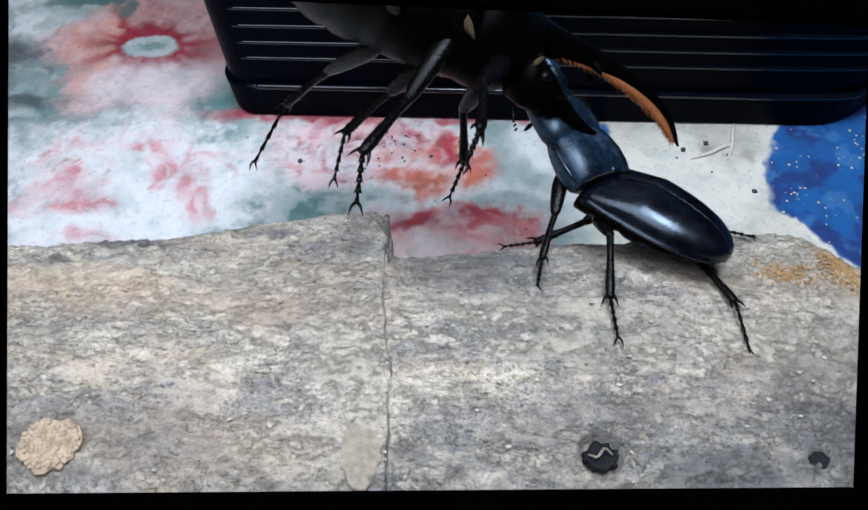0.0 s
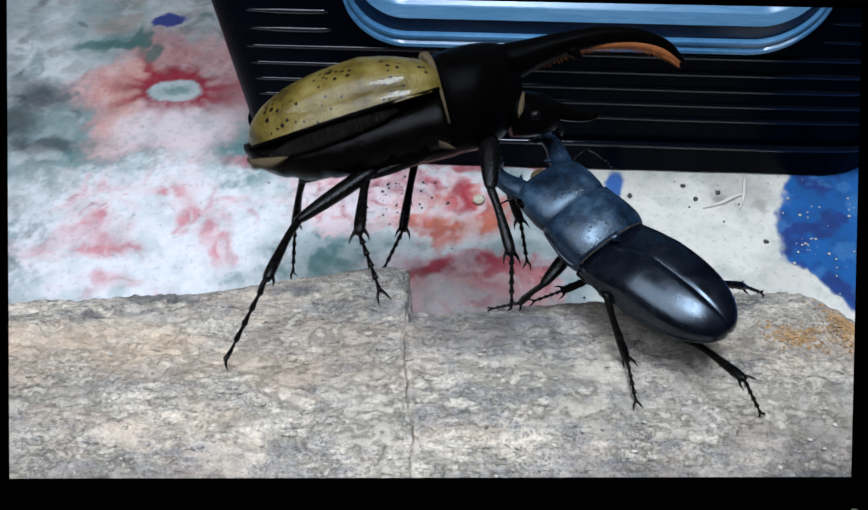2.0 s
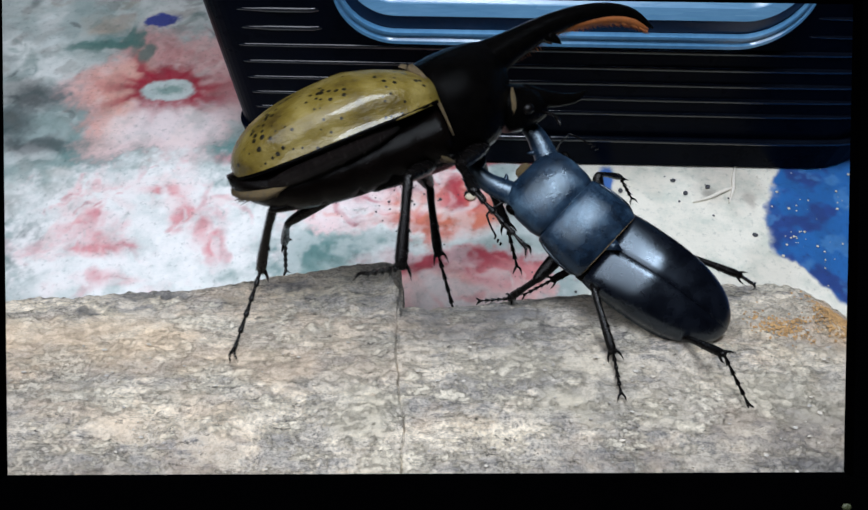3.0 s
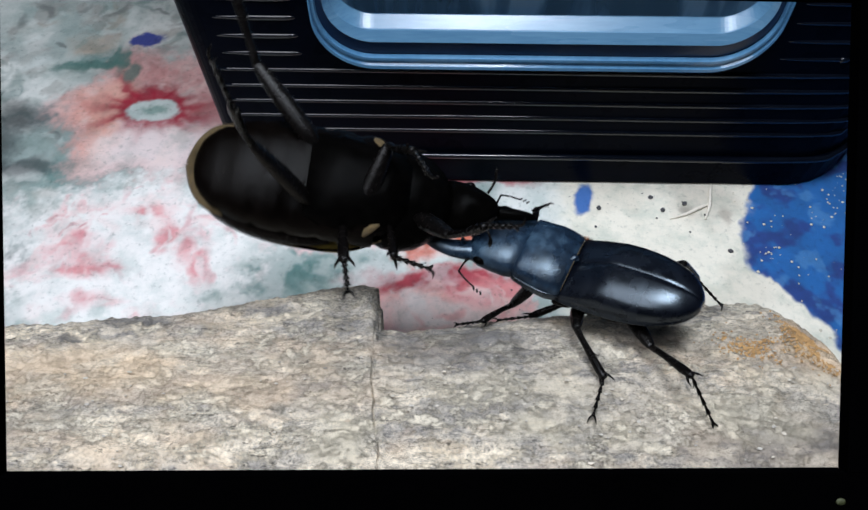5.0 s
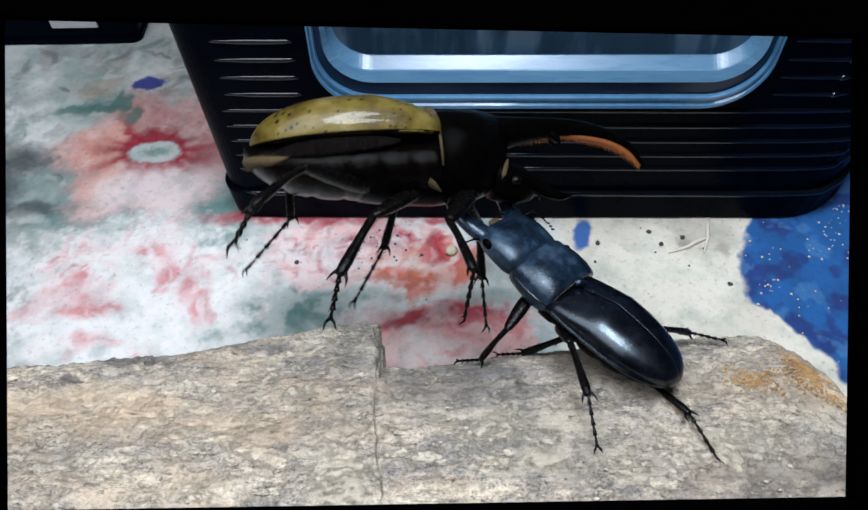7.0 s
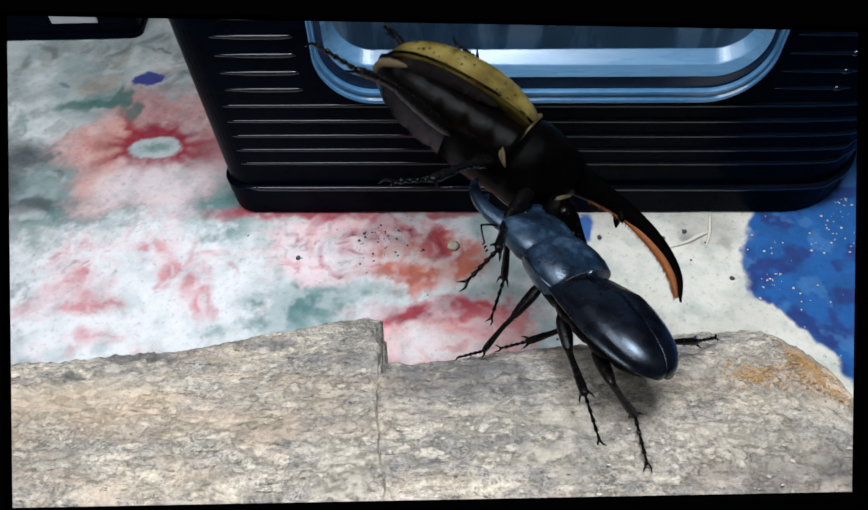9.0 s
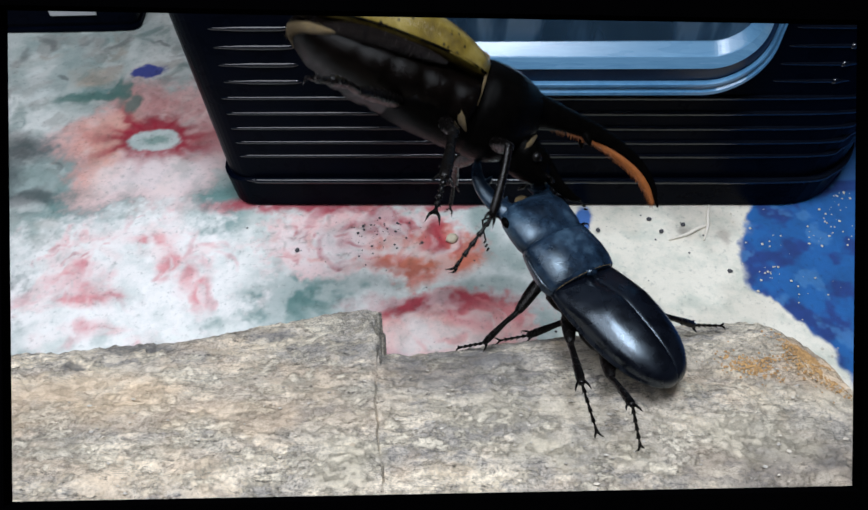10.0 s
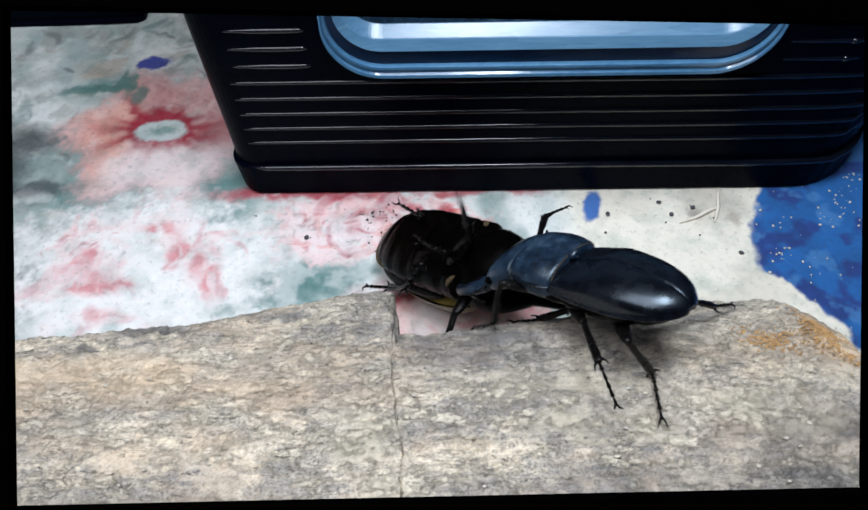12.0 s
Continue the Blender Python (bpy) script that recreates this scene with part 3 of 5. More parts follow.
def log():
    root = tagged(new("log"), "weathered grey bark log with a crack and plugged holes", "log")
    xs = np.concatenate([np.arange(-0.30, -0.16, 0.004), np.arange(-0.16, -0.022, 0.0007), np.arange(-0.022, -0.008, 0.00018), np.arange(-0.008, 0.155, 0.0007), np.arange(0.155, 0.2301, 0.003)])
    ang = np.concatenate([np.linspace(-2.6, -0.9, 20), np.linspace(-0.9, 1.62, 210)[1:], np.linspace(1.62, 3.6, 24)[1:]])
    X, A = np.meshgrid(xs, ang)
    yc, back, ledge = log_axis(X + 0.0075 * np.exp(-((X + 0.0155) / 0.007) ** 2) * (layered(A * 0.08, X * 0.2, 0.006, 141, 4) - 0.5))
    b = (0.090 - 0.09 * X) / 2
    Y = yc + np.where(A > 0, back, 0.0875) * np.sin(A) + ledge * step(0.72, 0.97, np.sin(A)) * (np.cos(A) > -0.5)
    rough = 0.0030 * (layered(X * 0.5, A * 0.07, 0.02, 101, 3) - 0.5) + 0.0024 * (layered(X * 0.6, A * 0.08, 0.006, 103, 3) - 0.5) + 0.0020 * (layered(X, A * 0.08, 0.0024, 107, 2) - 0.5)
    ridge = 0.0012 * np.abs(layered(X * 0.25, A * 0.08, 0.005, 109, 3) - 0.5) * 2
    gap = np.abs(X - crack_x(Y) - 0.0016 * (layered(A * 0.08, X * 0, 0.004, 113, 4) - 0.5))
    crack = -0.0026 * np.exp(-(gap / 0.00020) ** 2) * step(0.028, 0.05, Y + 0.01) * (0.35 + 0.65 * step(0.35, 0.6, soft_noise(A * 0.09, X * 0, 0.006, 117)))
    deep = np.zeros_like(X)
    for cx, cy, r, d in ((0.0412, 0.0625, 0.0055, 0.004), (0.0965, 0.0625, 0.003, 0.002), (-0.0881, 0.0603, 0.0078, 0.0012), (-0.0900, 0.1375, 0.0032, 0.0022), (-0.0860, 0.1382, 0.0024, 0.0020), (-0.1120, 0.1285, 0.0035, 0.0016), (-0.0300, 0.148, 0.002, 0.0015)):
        q = np.hypot(X - cx, (Y - cy) * 1.05) + 0.0012 * (layered(X, Y, 0.004, 119, 2) - 0.5)
        deep -= d * step(r * 1.15, r * 0.85, q)
    lift = rough - ridge + crack + deep
    Y = Y + lift * np.sin(A)
    Z = b * (1 + np.cos(A)) + lift * np.cos(A)
    Z = np.maximum(Z, 0.0012)
    verts = np.stack([X, Y, Z], -1)
    m, n = X.shape
    i = np.arange((m - 1) * n).reshape(m - 1, n)[:, :-1].ravel()
    faces = np.stack([i, i + 1, i + n + 1, i + n], 1).tolist()
    faces += [tuple(range(0, m * n, n)), tuple(range(n - 1, m * n, n))]
    me = bpy.data.meshes.new("bark")
    me.from_pydata(verts.reshape(-1, 3).tolist(), [], faces)
    me.polygons.foreach_set("use_smooth", [True] * (len(faces) - 2) + [False, False])
    wx, wy = X + 0.02 * (layered(X, Y, 0.02, 121) - 0.5), Y + 0.012 * (layered(X, Y, 0.012, 123) - 0.5)

    def zone(cx, cy, rx, ry):
        return step(1.25, 0.6, np.hypot((wx - cx) / rx, (wy - cy) / ry))

    tan = np.maximum.reduce([0.8 * zone(-0.115, 0.112, 0.045, 0.014), 1.25 * zone(0.131, 0.128, 0.010, 0.014), 0.55 * zone(-0.05, 0.106, 0.04, 0.01), 0.4 * zone(0.10, 0.085, 0.03, 0.01), 0.35 * zone(-0.06, 0.06, 0.05, 0.01)])
    # Grey marks; the broad front and right zones paint in shade there.
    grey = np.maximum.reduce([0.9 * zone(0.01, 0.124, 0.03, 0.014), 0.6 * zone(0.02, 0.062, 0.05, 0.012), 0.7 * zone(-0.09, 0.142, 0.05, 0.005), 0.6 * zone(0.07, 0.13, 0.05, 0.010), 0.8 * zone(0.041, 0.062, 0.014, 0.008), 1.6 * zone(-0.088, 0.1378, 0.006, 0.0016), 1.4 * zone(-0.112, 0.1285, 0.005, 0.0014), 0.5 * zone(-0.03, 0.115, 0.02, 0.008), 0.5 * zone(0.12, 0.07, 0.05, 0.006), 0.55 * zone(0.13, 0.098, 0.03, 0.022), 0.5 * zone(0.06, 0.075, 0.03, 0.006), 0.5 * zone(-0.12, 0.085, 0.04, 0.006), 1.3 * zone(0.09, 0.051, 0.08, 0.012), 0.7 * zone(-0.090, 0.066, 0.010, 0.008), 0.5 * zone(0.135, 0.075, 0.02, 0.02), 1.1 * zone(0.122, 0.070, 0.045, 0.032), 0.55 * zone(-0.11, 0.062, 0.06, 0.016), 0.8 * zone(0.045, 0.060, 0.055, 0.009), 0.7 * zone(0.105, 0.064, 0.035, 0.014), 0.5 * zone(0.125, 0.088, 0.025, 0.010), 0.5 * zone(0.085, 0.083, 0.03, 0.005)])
    light = np.maximum.reduce([0.9 * zone(-0.0205, 0.088, 0.009, 0.009), 0.8 * zone(0.045, 0.092, 0.02, 0.007), 0.6 * zone(0.10, 0.098, 0.02, 0.008), 0.5 * zone(0.03, 0.105, 0.03, 0.006), 0.6 * zone(-0.016, 0.063, 0.007, 0.012), 0.4 * zone(-0.09, 0.09, 0.03, 0.006), 0.5 * zone(0.118, 0.112, 0.02, 0.007)])
    soft = step(0.35, 0.62, layered(X * 0.6, Y, 0.008, 127))
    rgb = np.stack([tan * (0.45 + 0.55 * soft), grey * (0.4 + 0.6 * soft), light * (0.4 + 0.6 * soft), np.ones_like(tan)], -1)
    att = me.color_attributes.new("stain_shade", "FLOAT_COLOR", "POINT")
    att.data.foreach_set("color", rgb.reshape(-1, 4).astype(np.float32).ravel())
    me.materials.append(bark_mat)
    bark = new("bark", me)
    bark.parent = root
    rnd = random.Random(5)

    def chunk(name, cx, cy, rx, ry, high, mat, label, n=18, sink=0.0015, rag=0.3):
        """A crumbly lump lying on the bark with an uneven outline."""
        rings = []
        outline = [1 + rnd.uniform(-rag, rag) for _ in range(n)]
        for k, h in ((1.0, -sink), (1.0, high * 0.5), (0.85, high * 0.9), (0.5, high), (0.12, high)):
            ring = []
            for j in range(n):
                a = 2 * math.pi * j / n
                px, py = cx + rx * k * outline[j] * math.cos(a), cy + ry * k * outline[j] * math.sin(a)
                ring.append((px, py, float(log_height(px, py)) + h + rnd.uniform(-0.12, 0.12) * high))
            rings.append(ring)
        return part(name, loft(rings), mat, root, label, smooth=False)

    chunk("wood_plug", -0.0881, 0.0603, 0.0068, 0.0064, 0.0006, wood_pale, "pale round crumbly wood plug", 26, 0.003, 0.12)
    chunk("bark_flake", -0.0172, 0.0610, 0.0046, 0.0076, 0.00012, flake, "pale broken bark flake beside the crack", 26, 0.0015, 0.13)
    chunk("bark_flake", -0.0200, 0.0870, 0.0056, 0.0060, 0.00012, flake, "thin cream bark flake lifting beside the crack", 24, 0.0015, 0.17)
    chunk("bark_flake", -0.0172, 0.0535, 0.0030, 0.0020, 0.0009, flake, "small cream bark flake beside the crack", 6, 0.0015, 0.15)
    chunk("knot", 0.0408, 0.0620, 0.0042, 0.0036, -0.0016, hollow_dark, "dark knot in a hollow", 30, 0.004, 0.16)
    chunk("knot", 0.0962, 0.0625, 0.0026, 0.0020, -0.0006, hollow_dark, "small dark knot hole", 16, 0.003, 0.2)
    part("splinter", tube([(0.0375, 0.0622, float(log_height(0.0375, 0.062)) - 0.0005, 0.0002), (0.0395, 0.0612, float(log_height(0.0395, 0.061)) + 0.0008, 0.0003), (0.0415, 0.0635, float(log_height(0.0415, 0.0635)) + 0.0006, 0.0003), (0.0435, 0.0622, float(log_height(0.0435, 0.062)) - 0.0003, 0.0002)], 9, 6), flake, root, "thin pale splinter")
    chunk("bark_flake", -0.0195, 0.1500, 0.0022, 0.0016, 0.0012, rotten, "small brown broken flake beside the notch", 9)
    grains = []
    for _ in range(230):
        away, round_it = 0.0064 * math.sqrt(rnd.random()), rnd.uniform(0, 2 * math.pi)
        px, py = -0.0881 + away * math.cos(round_it), 0.0603 + away * math.sin(round_it)
        v, f = pebble(rnd, rnd.uniform(0.0003, 0.0009), 6)
        z = float(log_height(px, py)) + 0.0002
        grains.append(([(a + px, b + py, c + z) for a, b, c in v], f))
    tagged(part("sawdust", joined(*grains), wood_pale, root, "cream crumbly sawdust filling the plug"), kind="stuff")
    crumbs = []
    for _ in range(1600):
        along, across = rnd.gauss(0, 0.0065), abs(rnd.gauss(0, 0.0042))
        px, py = 0.1335 - 0.45 * along - across, 0.1270 + along - 0.3 * across
        if rnd.random() < 0.28:
            px, py = rnd.gauss(0.107, 0.005), rnd.gauss(0.126, 0.0035)
        if py > float(np.interp(px, BACK_X, BACK_Y)) - 0.004:
            continue
        v, f = pebble(rnd, rnd.uniform(0.00016, 0.0005), 6)
        z = float(log_height(px, py)) - 0.0003
        crumbs.append(([(a + px, b + py, c + z) for a, b, c in v], f))
    ob = part("rotten_wood", joined(*crumbs), rotten, root, "orange crumbly rotten wood")
    tagged(ob, kind="stuff")
    scales = []
    for _ in range(800):
        px, py = rnd.uniform(-0.155, 0.135), rnd.uniform(0.03, 0.145)
        if py > float(np.interp(px, BACK_X, BACK_Y)) - 0.006 or soft_noise(np.array(px), np.array(py), 0.012, 131) < rnd.uniform(0.25, 0.7):
            continue
        size, thick = rnd.uniform(0.0002, 0.0006) * rnd.uniform(0.5, 1.0), rnd.uniform(0.00002, 0.00008)
        z = float(log_height(px, py)) + 0.0001
        sl = (float(log_height(px, py + 0.002)) - float(log_height(px, py - 0.002))) / 0.004
        tx, ty = rnd.uniform(-0.25, 0.25), rnd.uniform(-0.25, 0.25) + sl
        n = rnd.choice((5, 6, 7))
        flat = [(size * 1.7 * rnd.uniform(0.5, 1.2) * math.cos(2 * math.pi * q / n), size * rnd.uniform(0.5, 1.2) * math.sin(2 * math.pi * q / n)) for q in range(n)]
        scales.append(loft([[(px + a * k, py + b * k, z + h + tx * a + ty * b) for a, b in flat] for k, h in ((1, -0.0004), (1, thick), (0.75, thick * 1.4))]))
    ob = part("bark_grit", joined(*scales), scale_mat, root, "tiny cream and grey bark grit", smooth=False)
    tagged(ob, kind="stuff")
    return root


log()

# ---- the black ribbed box ----
BOX = pose(0.053, 0.2565, 0, 0, 0, -1.6)


def outline(wide_l, wide_r, front, back, rl, rr, rb, n=8):
    """A rounded plan from the front left, anticlockwise seen from above."""
    pts = []
    for cx, cy, r, a0 in ((wide_l + rl, front + rl, rl, 180), (wide_r - rr, front + rr, rr, 270), (wide_r - rb, back - rb, rb, 0), (wide_l + rb, back - rb, rb, 90)):
        pts += [(cx + r * math.cos(radians(a0 + 90 * k / n)), cy + r * math.sin(radians(a0 + 90 * k / n))) for k in range(n + 1)]
    return pts


def window_ring(inset, out, cx, z0, z1, wide, r, n=18):
    """A rounded rectangle on the box's front; its lower band is the broadest."""
    w, low, top, r = wide / 2 - inset, z0 + 2.5 * inset, z1 - inset, max(r - inset, 0.004)
    pts = []
    for sx, cz, a0 in ((-1, low + r, 180), (1, low + r, 270), (1, top - r, 0), (-1, top - r, 90)):
        pts += [(cx + sx * (w - r) + r * math.cos(radians(a0 + 90 * k / n)), -out, cz + r * math.sin(radians(a0 + 90 * k / n))) for k in range(n + 1)]
    return pts


def ribbed_box():
    root = tagged(new("storage_box"), "glossy black ribbed plastic box with a clear rounded front window", "box")
    root.matrix_world = BOX
    L, R = -0.1505, 0.164

    def level(z, grow):
        return [(x, y, z) for x, y in outline(L - grow, R + grow, -grow, 0.19 + grow, 0.012, 0.038, 0.03)]

    body = [level(0.0, -0.003), level(0.0015, 0.0), level(0.0185, 0.0012), level(0.0200, 0.0012), level(0.0206, -0.0004), level(0.12, 0.003), level(0.185, 0.005), level(0.19, 0.003)]
    part("body", loft(body), black_plastic, root, smooth=False)
    for k in range(15):
        z = 0.036 + 0.0091 * k
        grow = -0.0004 + 0.0034 * (z - 0.0206) / 0.1
        spans = [(L + 0.012, R + 0.004)]
        if z > 0.0795:
            spans = [(L + 0.012, -0.101), (0.092, R + 0.004)]
        for x0, x1 in spans:
            path = [(x0, -grow + 0.0012, z, 0.0003), (x0 + 0.003, -grow + 0.0006, z, 0.0007), (x0 + 0.010, -grow + 0.0003, z, 0.0009), (x0 * 0.6 + x1 * 0.4, -grow + 0.0004, z, 0.0013)]
            if x1 > R:
                path += [(R - 0.044, -grow + 0.0004, z, 0.0014), (R - 0.020 + grow, 0.0059 - grow, z, 0.0014), (R - 0.0044 + grow, 0.022 - grow, z, 0.0014), (R - 0.0004 + grow, 0.045, z, 0.0014), (R - 0.0004 + grow, 0.15, z, 0.0010)]
            else:
                path += [(x1 - 0.008, -grow + 0.0004, z, 0.0013), (x1 - 0.003, -grow + 0.0006, z, 0.0010), (x1, -grow + 0.0012, z, 0.0003)]
            part("rib", tube(path, 40, 8), rib_plastic, root)
    lip = [(L + 0.011, -0.0004, 0.0202, 0.0003), (L + 0.016, -0.0010, 0.0202, 0.0007), (L + 0.03, -0.0012, 0.0202, 0.0010), (0.0, -0.0012, 0.0202, 0.0010), (R - 0.044, -0.0012, 0.0202, 0.0010), (R - 0.018, 0.0045, 0.0202, 0.0010), (R - 0.003, 0.022, 0.0202, 0.0010), (R + 0.0012, 0.045, 0.0202, 0.0008)]
    part("base_lip", tube([(x, y, z, r * 1.5) for x, y, z, r in lip], 48, 10), lip_plastic, root)
    cx, z0, z1, wide, r, g = -0.0046, 0.0822, 0.184, 0.1806, 0.024, 0.0092

    def band(pairs):
        return loft([window_ring(a, b + g, cx, z0, z1, wide, r) for a, b in pairs], False)

    # Rim glint, groove shade and bevel sheen are painted by material.
    part("window_rim", band([(0, -0.008), (0, 0.0022), (0.0003, 0.0030), (0.0009, 0.0030), (0.0012, 0.0020), (0.0017, 0.0020), (0.0020, 0.0030), (0.0025, 0.0030), (0.0028, 0.0014)]), clear_glint, root, "clear plastic window rim with its glint painted in", smooth=False)
    part("window_groove", band([(0.0027, 0.0010), (0.0055, 0.0010), (0.0056, 0.0030)]), clear_shade, root, "clear plastic groove with its shade painted deep blue", smooth=False)
    part("window_bevel", band([(0.00555, 0.0028), (0.0058, 0.0034), (0.0074, 0.0012), (0.0075, 0.0006), (0.0088, -0.0040), (0.0092, -0.0042)]), clear_sheen, root, "sloped clear plastic edge with its sheen painted pale blue", smooth=False)
    part("window_pane", loft([window_ring(0.0090, g - 0.0040, cx, z0, z1, wide, r), window_ring(0.0090, g - 0.0060, cx, z0, z1, wide, r)]), pane_mat, root, "dark pane with grey shapes and reflections painted on")
    return root


ribbed_box()


def back_box():
    root = tagged(new("dark_case"), "low black plastic case with a small grey label", "case")
    root.matrix_world = pose(-0.265, 0.4085, 0)

    def level(z, grow):
        return [(x, y, z) for x, y in outline(-0.16 - grow, 0.088 + grow, -grow, 0.2, 0.006, 0.006, 0.006, 4)]

    part("body", loft([level(0.0, -0.001), level(0.001, 0), level(0.0035, 0), level(0.0040, -0.0012), level(0.0065, -0.0012), level(0.007, 0.0), level(0.09, 0.002), level(0.092, 0)]), black_plastic, root, smooth=False)
    x0, x1, z0, z1 = 0.0375, 0.0655, 0.0135, 0.0195
    part("label_plate", ([(x, y, z) for y in (-0.0016, 0.0) for z in (z0, z1) for x in (x0, x1)], [(0, 1, 3, 2), (4, 5, 7, 6), (0, 1, 5, 4), (2, 3, 7, 6), (0, 2, 6, 4), (1, 3, 7, 5)]), grey_paper, root, "small grey label", smooth=False)
    return root


back_box()

# ---- litter on the cloth ----


def litter():
    rnd = random.Random(11)
    seed_ob = new("food_crumb", mesh_of("food_crumb", *pebble(rnd, 0.0032)))
    seed_ob.data.materials.append(cream_crumb)
    seed_ob.matrix_world = pose(0.0132, 0.2355, 0)
    tagged(seed_ob, "pale yellow food crumb on the pink rose", "crumb")
    grit = new("grit_grain", mesh_of("grit_grain", *pebble(rnd, 0.0013)))
    grit.data.materials.append(grey_mite)
    grit.matrix_world = pose(0.0855, 0.2395, 0)
    tagged(grit, "dark grey grain of grit on cream cloth", "grit", "grains of grit")
    for x, y in ((0.112, 0.246), (0.1165, 0.238), (0.144, 0.213), (-0.062, 0.231), (0.128, 0.242)):
        copy_thing(grit, pose(x, y, 0, 0, 0, rnd.uniform(0, 360)))
    twig = new("twig", mesh_of("twig", *tube([(0.1440, 0.2545, 0.0006, 0.0006), (0.1415, 0.247, 0.0009, 0.0009), (0.1398, 0.240, 0.0008, 0.0008), (0.1362, 0.232, 0.0005, 0.0004)], 10, 7)))
    twig.data.materials.append(pale_straw)
    tagged(twig, "short cream twig lying on the cloth", "twig", "twigs")
    copy_thing(twig, pose(0.1300, 0.2370, 0, 0, 0, -48) @ pose(-0.140, -0.243, 0))
    for name, mat, count, x0, x1, y0, y1, size, label in (("crumbs", crumb_mat, 150, 0.150, 0.215, 0.150, 0.262, 0.0004, "tan crumbs scattered over the blue cloth"), ("dark_specks", grey_mite, 110, -0.09, 0.15, 0.165, 0.262, 0.0004, "dark specks scattered over the cloth")):
        shapes = []
        for _ in range(count):
            v, f = pebble(rnd, size * rnd.uniform(0.4, 1.2) * rnd.uniform(0.5, 2.0), 6)
            x, y = rnd.uniform(x0, x1), rnd.uniform(y0, y1)
            if name == "dark_specks" and rnd.random() < 0.55:
                x, y = rnd.gauss(-0.018, 0.012), rnd.gauss(0.241, 0.007)
            if name == "crumbs" and rnd.random() < 0.5:
                hub = random.Random(rnd.randrange(7))
                x, y = hub.uniform(x0, x1) + rnd.gauss(0, 0.004), hub.uniform(y0, y1) + rnd.gauss(0, 0.004)
            shapes.append(([(a + x, b + y, c) for a, b, c in v], f))
        ob = new(name, mesh_of(name, *joined(*shapes)))
        ob.data.materials.append(mat)
        tagged(ob, label, "crumbs", kind="stuff")


litter()

# ---- beetles: legs ----


def leg_shapes(upper, tib, foot, thick):
    """Femur, spined shin, and jointed foot with claws, each along +y, in metres."""
    femur = tube([(0, -thick * 0.3, 0, thick * 0.5), (0, upper * 0.22, 0, thick * 1.05), (0, upper * 0.6, 0, thick * 1.0), (0, upper * 0.93, 0, thick * 0.7), (0, upper * 1.03, 0, thick * 0.4)], 14, 12, 0.72)
    shin = [tube([(0, -thick * 0.25, 0, thick * 0.35), (0, tib * 0.06, 0, thick * 0.5), (0, tib * 0.35, 0.02 * tib, thick * 0.46), (0, tib * 0.85, 0.01 * tib, thick * 0.62), (0, tib * 1.02, 0, thick * 0.42)], 14, 9, 0.8)]
    for k in (-1, 1):
        shin.append(tube([(k * thick * 0.3, tib * 0.94, 0, thick * 0.22), (k * thick * 0.8, tib * 1.03, -thick * 0.2, thick * 0.15), (k * thick * 1.0, tib * 1.13, -thick * 0.3, 0.00004)], 5, 6))
        for at in (0.55, 0.76):
            shin.append(tube([(k * thick * 0.3, tib * at, 0, thick * 0.18), (k * thick * 0.68, tib * (at + 0.06), 0, 0.00004)], 3, 6))
    seg, toes = foot * 0.86 / 5, []
    for i in range(5):
        y0, r = seg * i, thick * (0.25 if i < 4 else 0.20)
        toes.append(tube([(0, y0 - seg * 0.1, -i * 0.012 * foot, r * 0.5), (0, y0 + seg * 0.45, -i * 0.014 * foot, r * 0.8), (0, y0 + seg * 0.92, -(i + 1) * 0.012 * foot, r * 1.2), (0, y0 + seg * 1.05, -(i + 1) * 0.012 * foot, r * 0.5)], 7, 7))
        for k in (-1, 1):
            toes.append(tube([(k * r * 0.8, y0 + seg * 0.85, -(i + 1) * 0.012 * foot, r * 0.3), (k * r * 1.5, y0 + seg * 1.10, -(i + 1) * 0.016 * foot, 0.00003)], 2, 5))
    z = -0.06 * foot
    for k in (-1, 1):
        toes.append(tube([(0, seg * 4.9, z, thick * 0.16), (k * thick * 0.36, seg * 5.35, z, thick * 0.14), (k * thick * 0.6, seg * 5.75, z - thick * 0.55, 0.00005)], 7, 6))
    return femur, joined(*shin), joined(*toes)


def leg(root, shapes):
    return [part("femur", shapes[0], chitin, root), part("tibia", shapes[1], chitin, root, "thin spined shin"), part("tarsus", shapes[2], chitin, root, "jointed foot with two claws")]


def aim(origin, way, pole):
    """A pose at origin whose y axis runs along way, with z towards pole."""
    y = way.normalized()
    x = y.cross(pole).normalized()
    m = Matrix((x, y, x.cross(y))).transposed().to_4x4()
    m.translation = origin
    return m


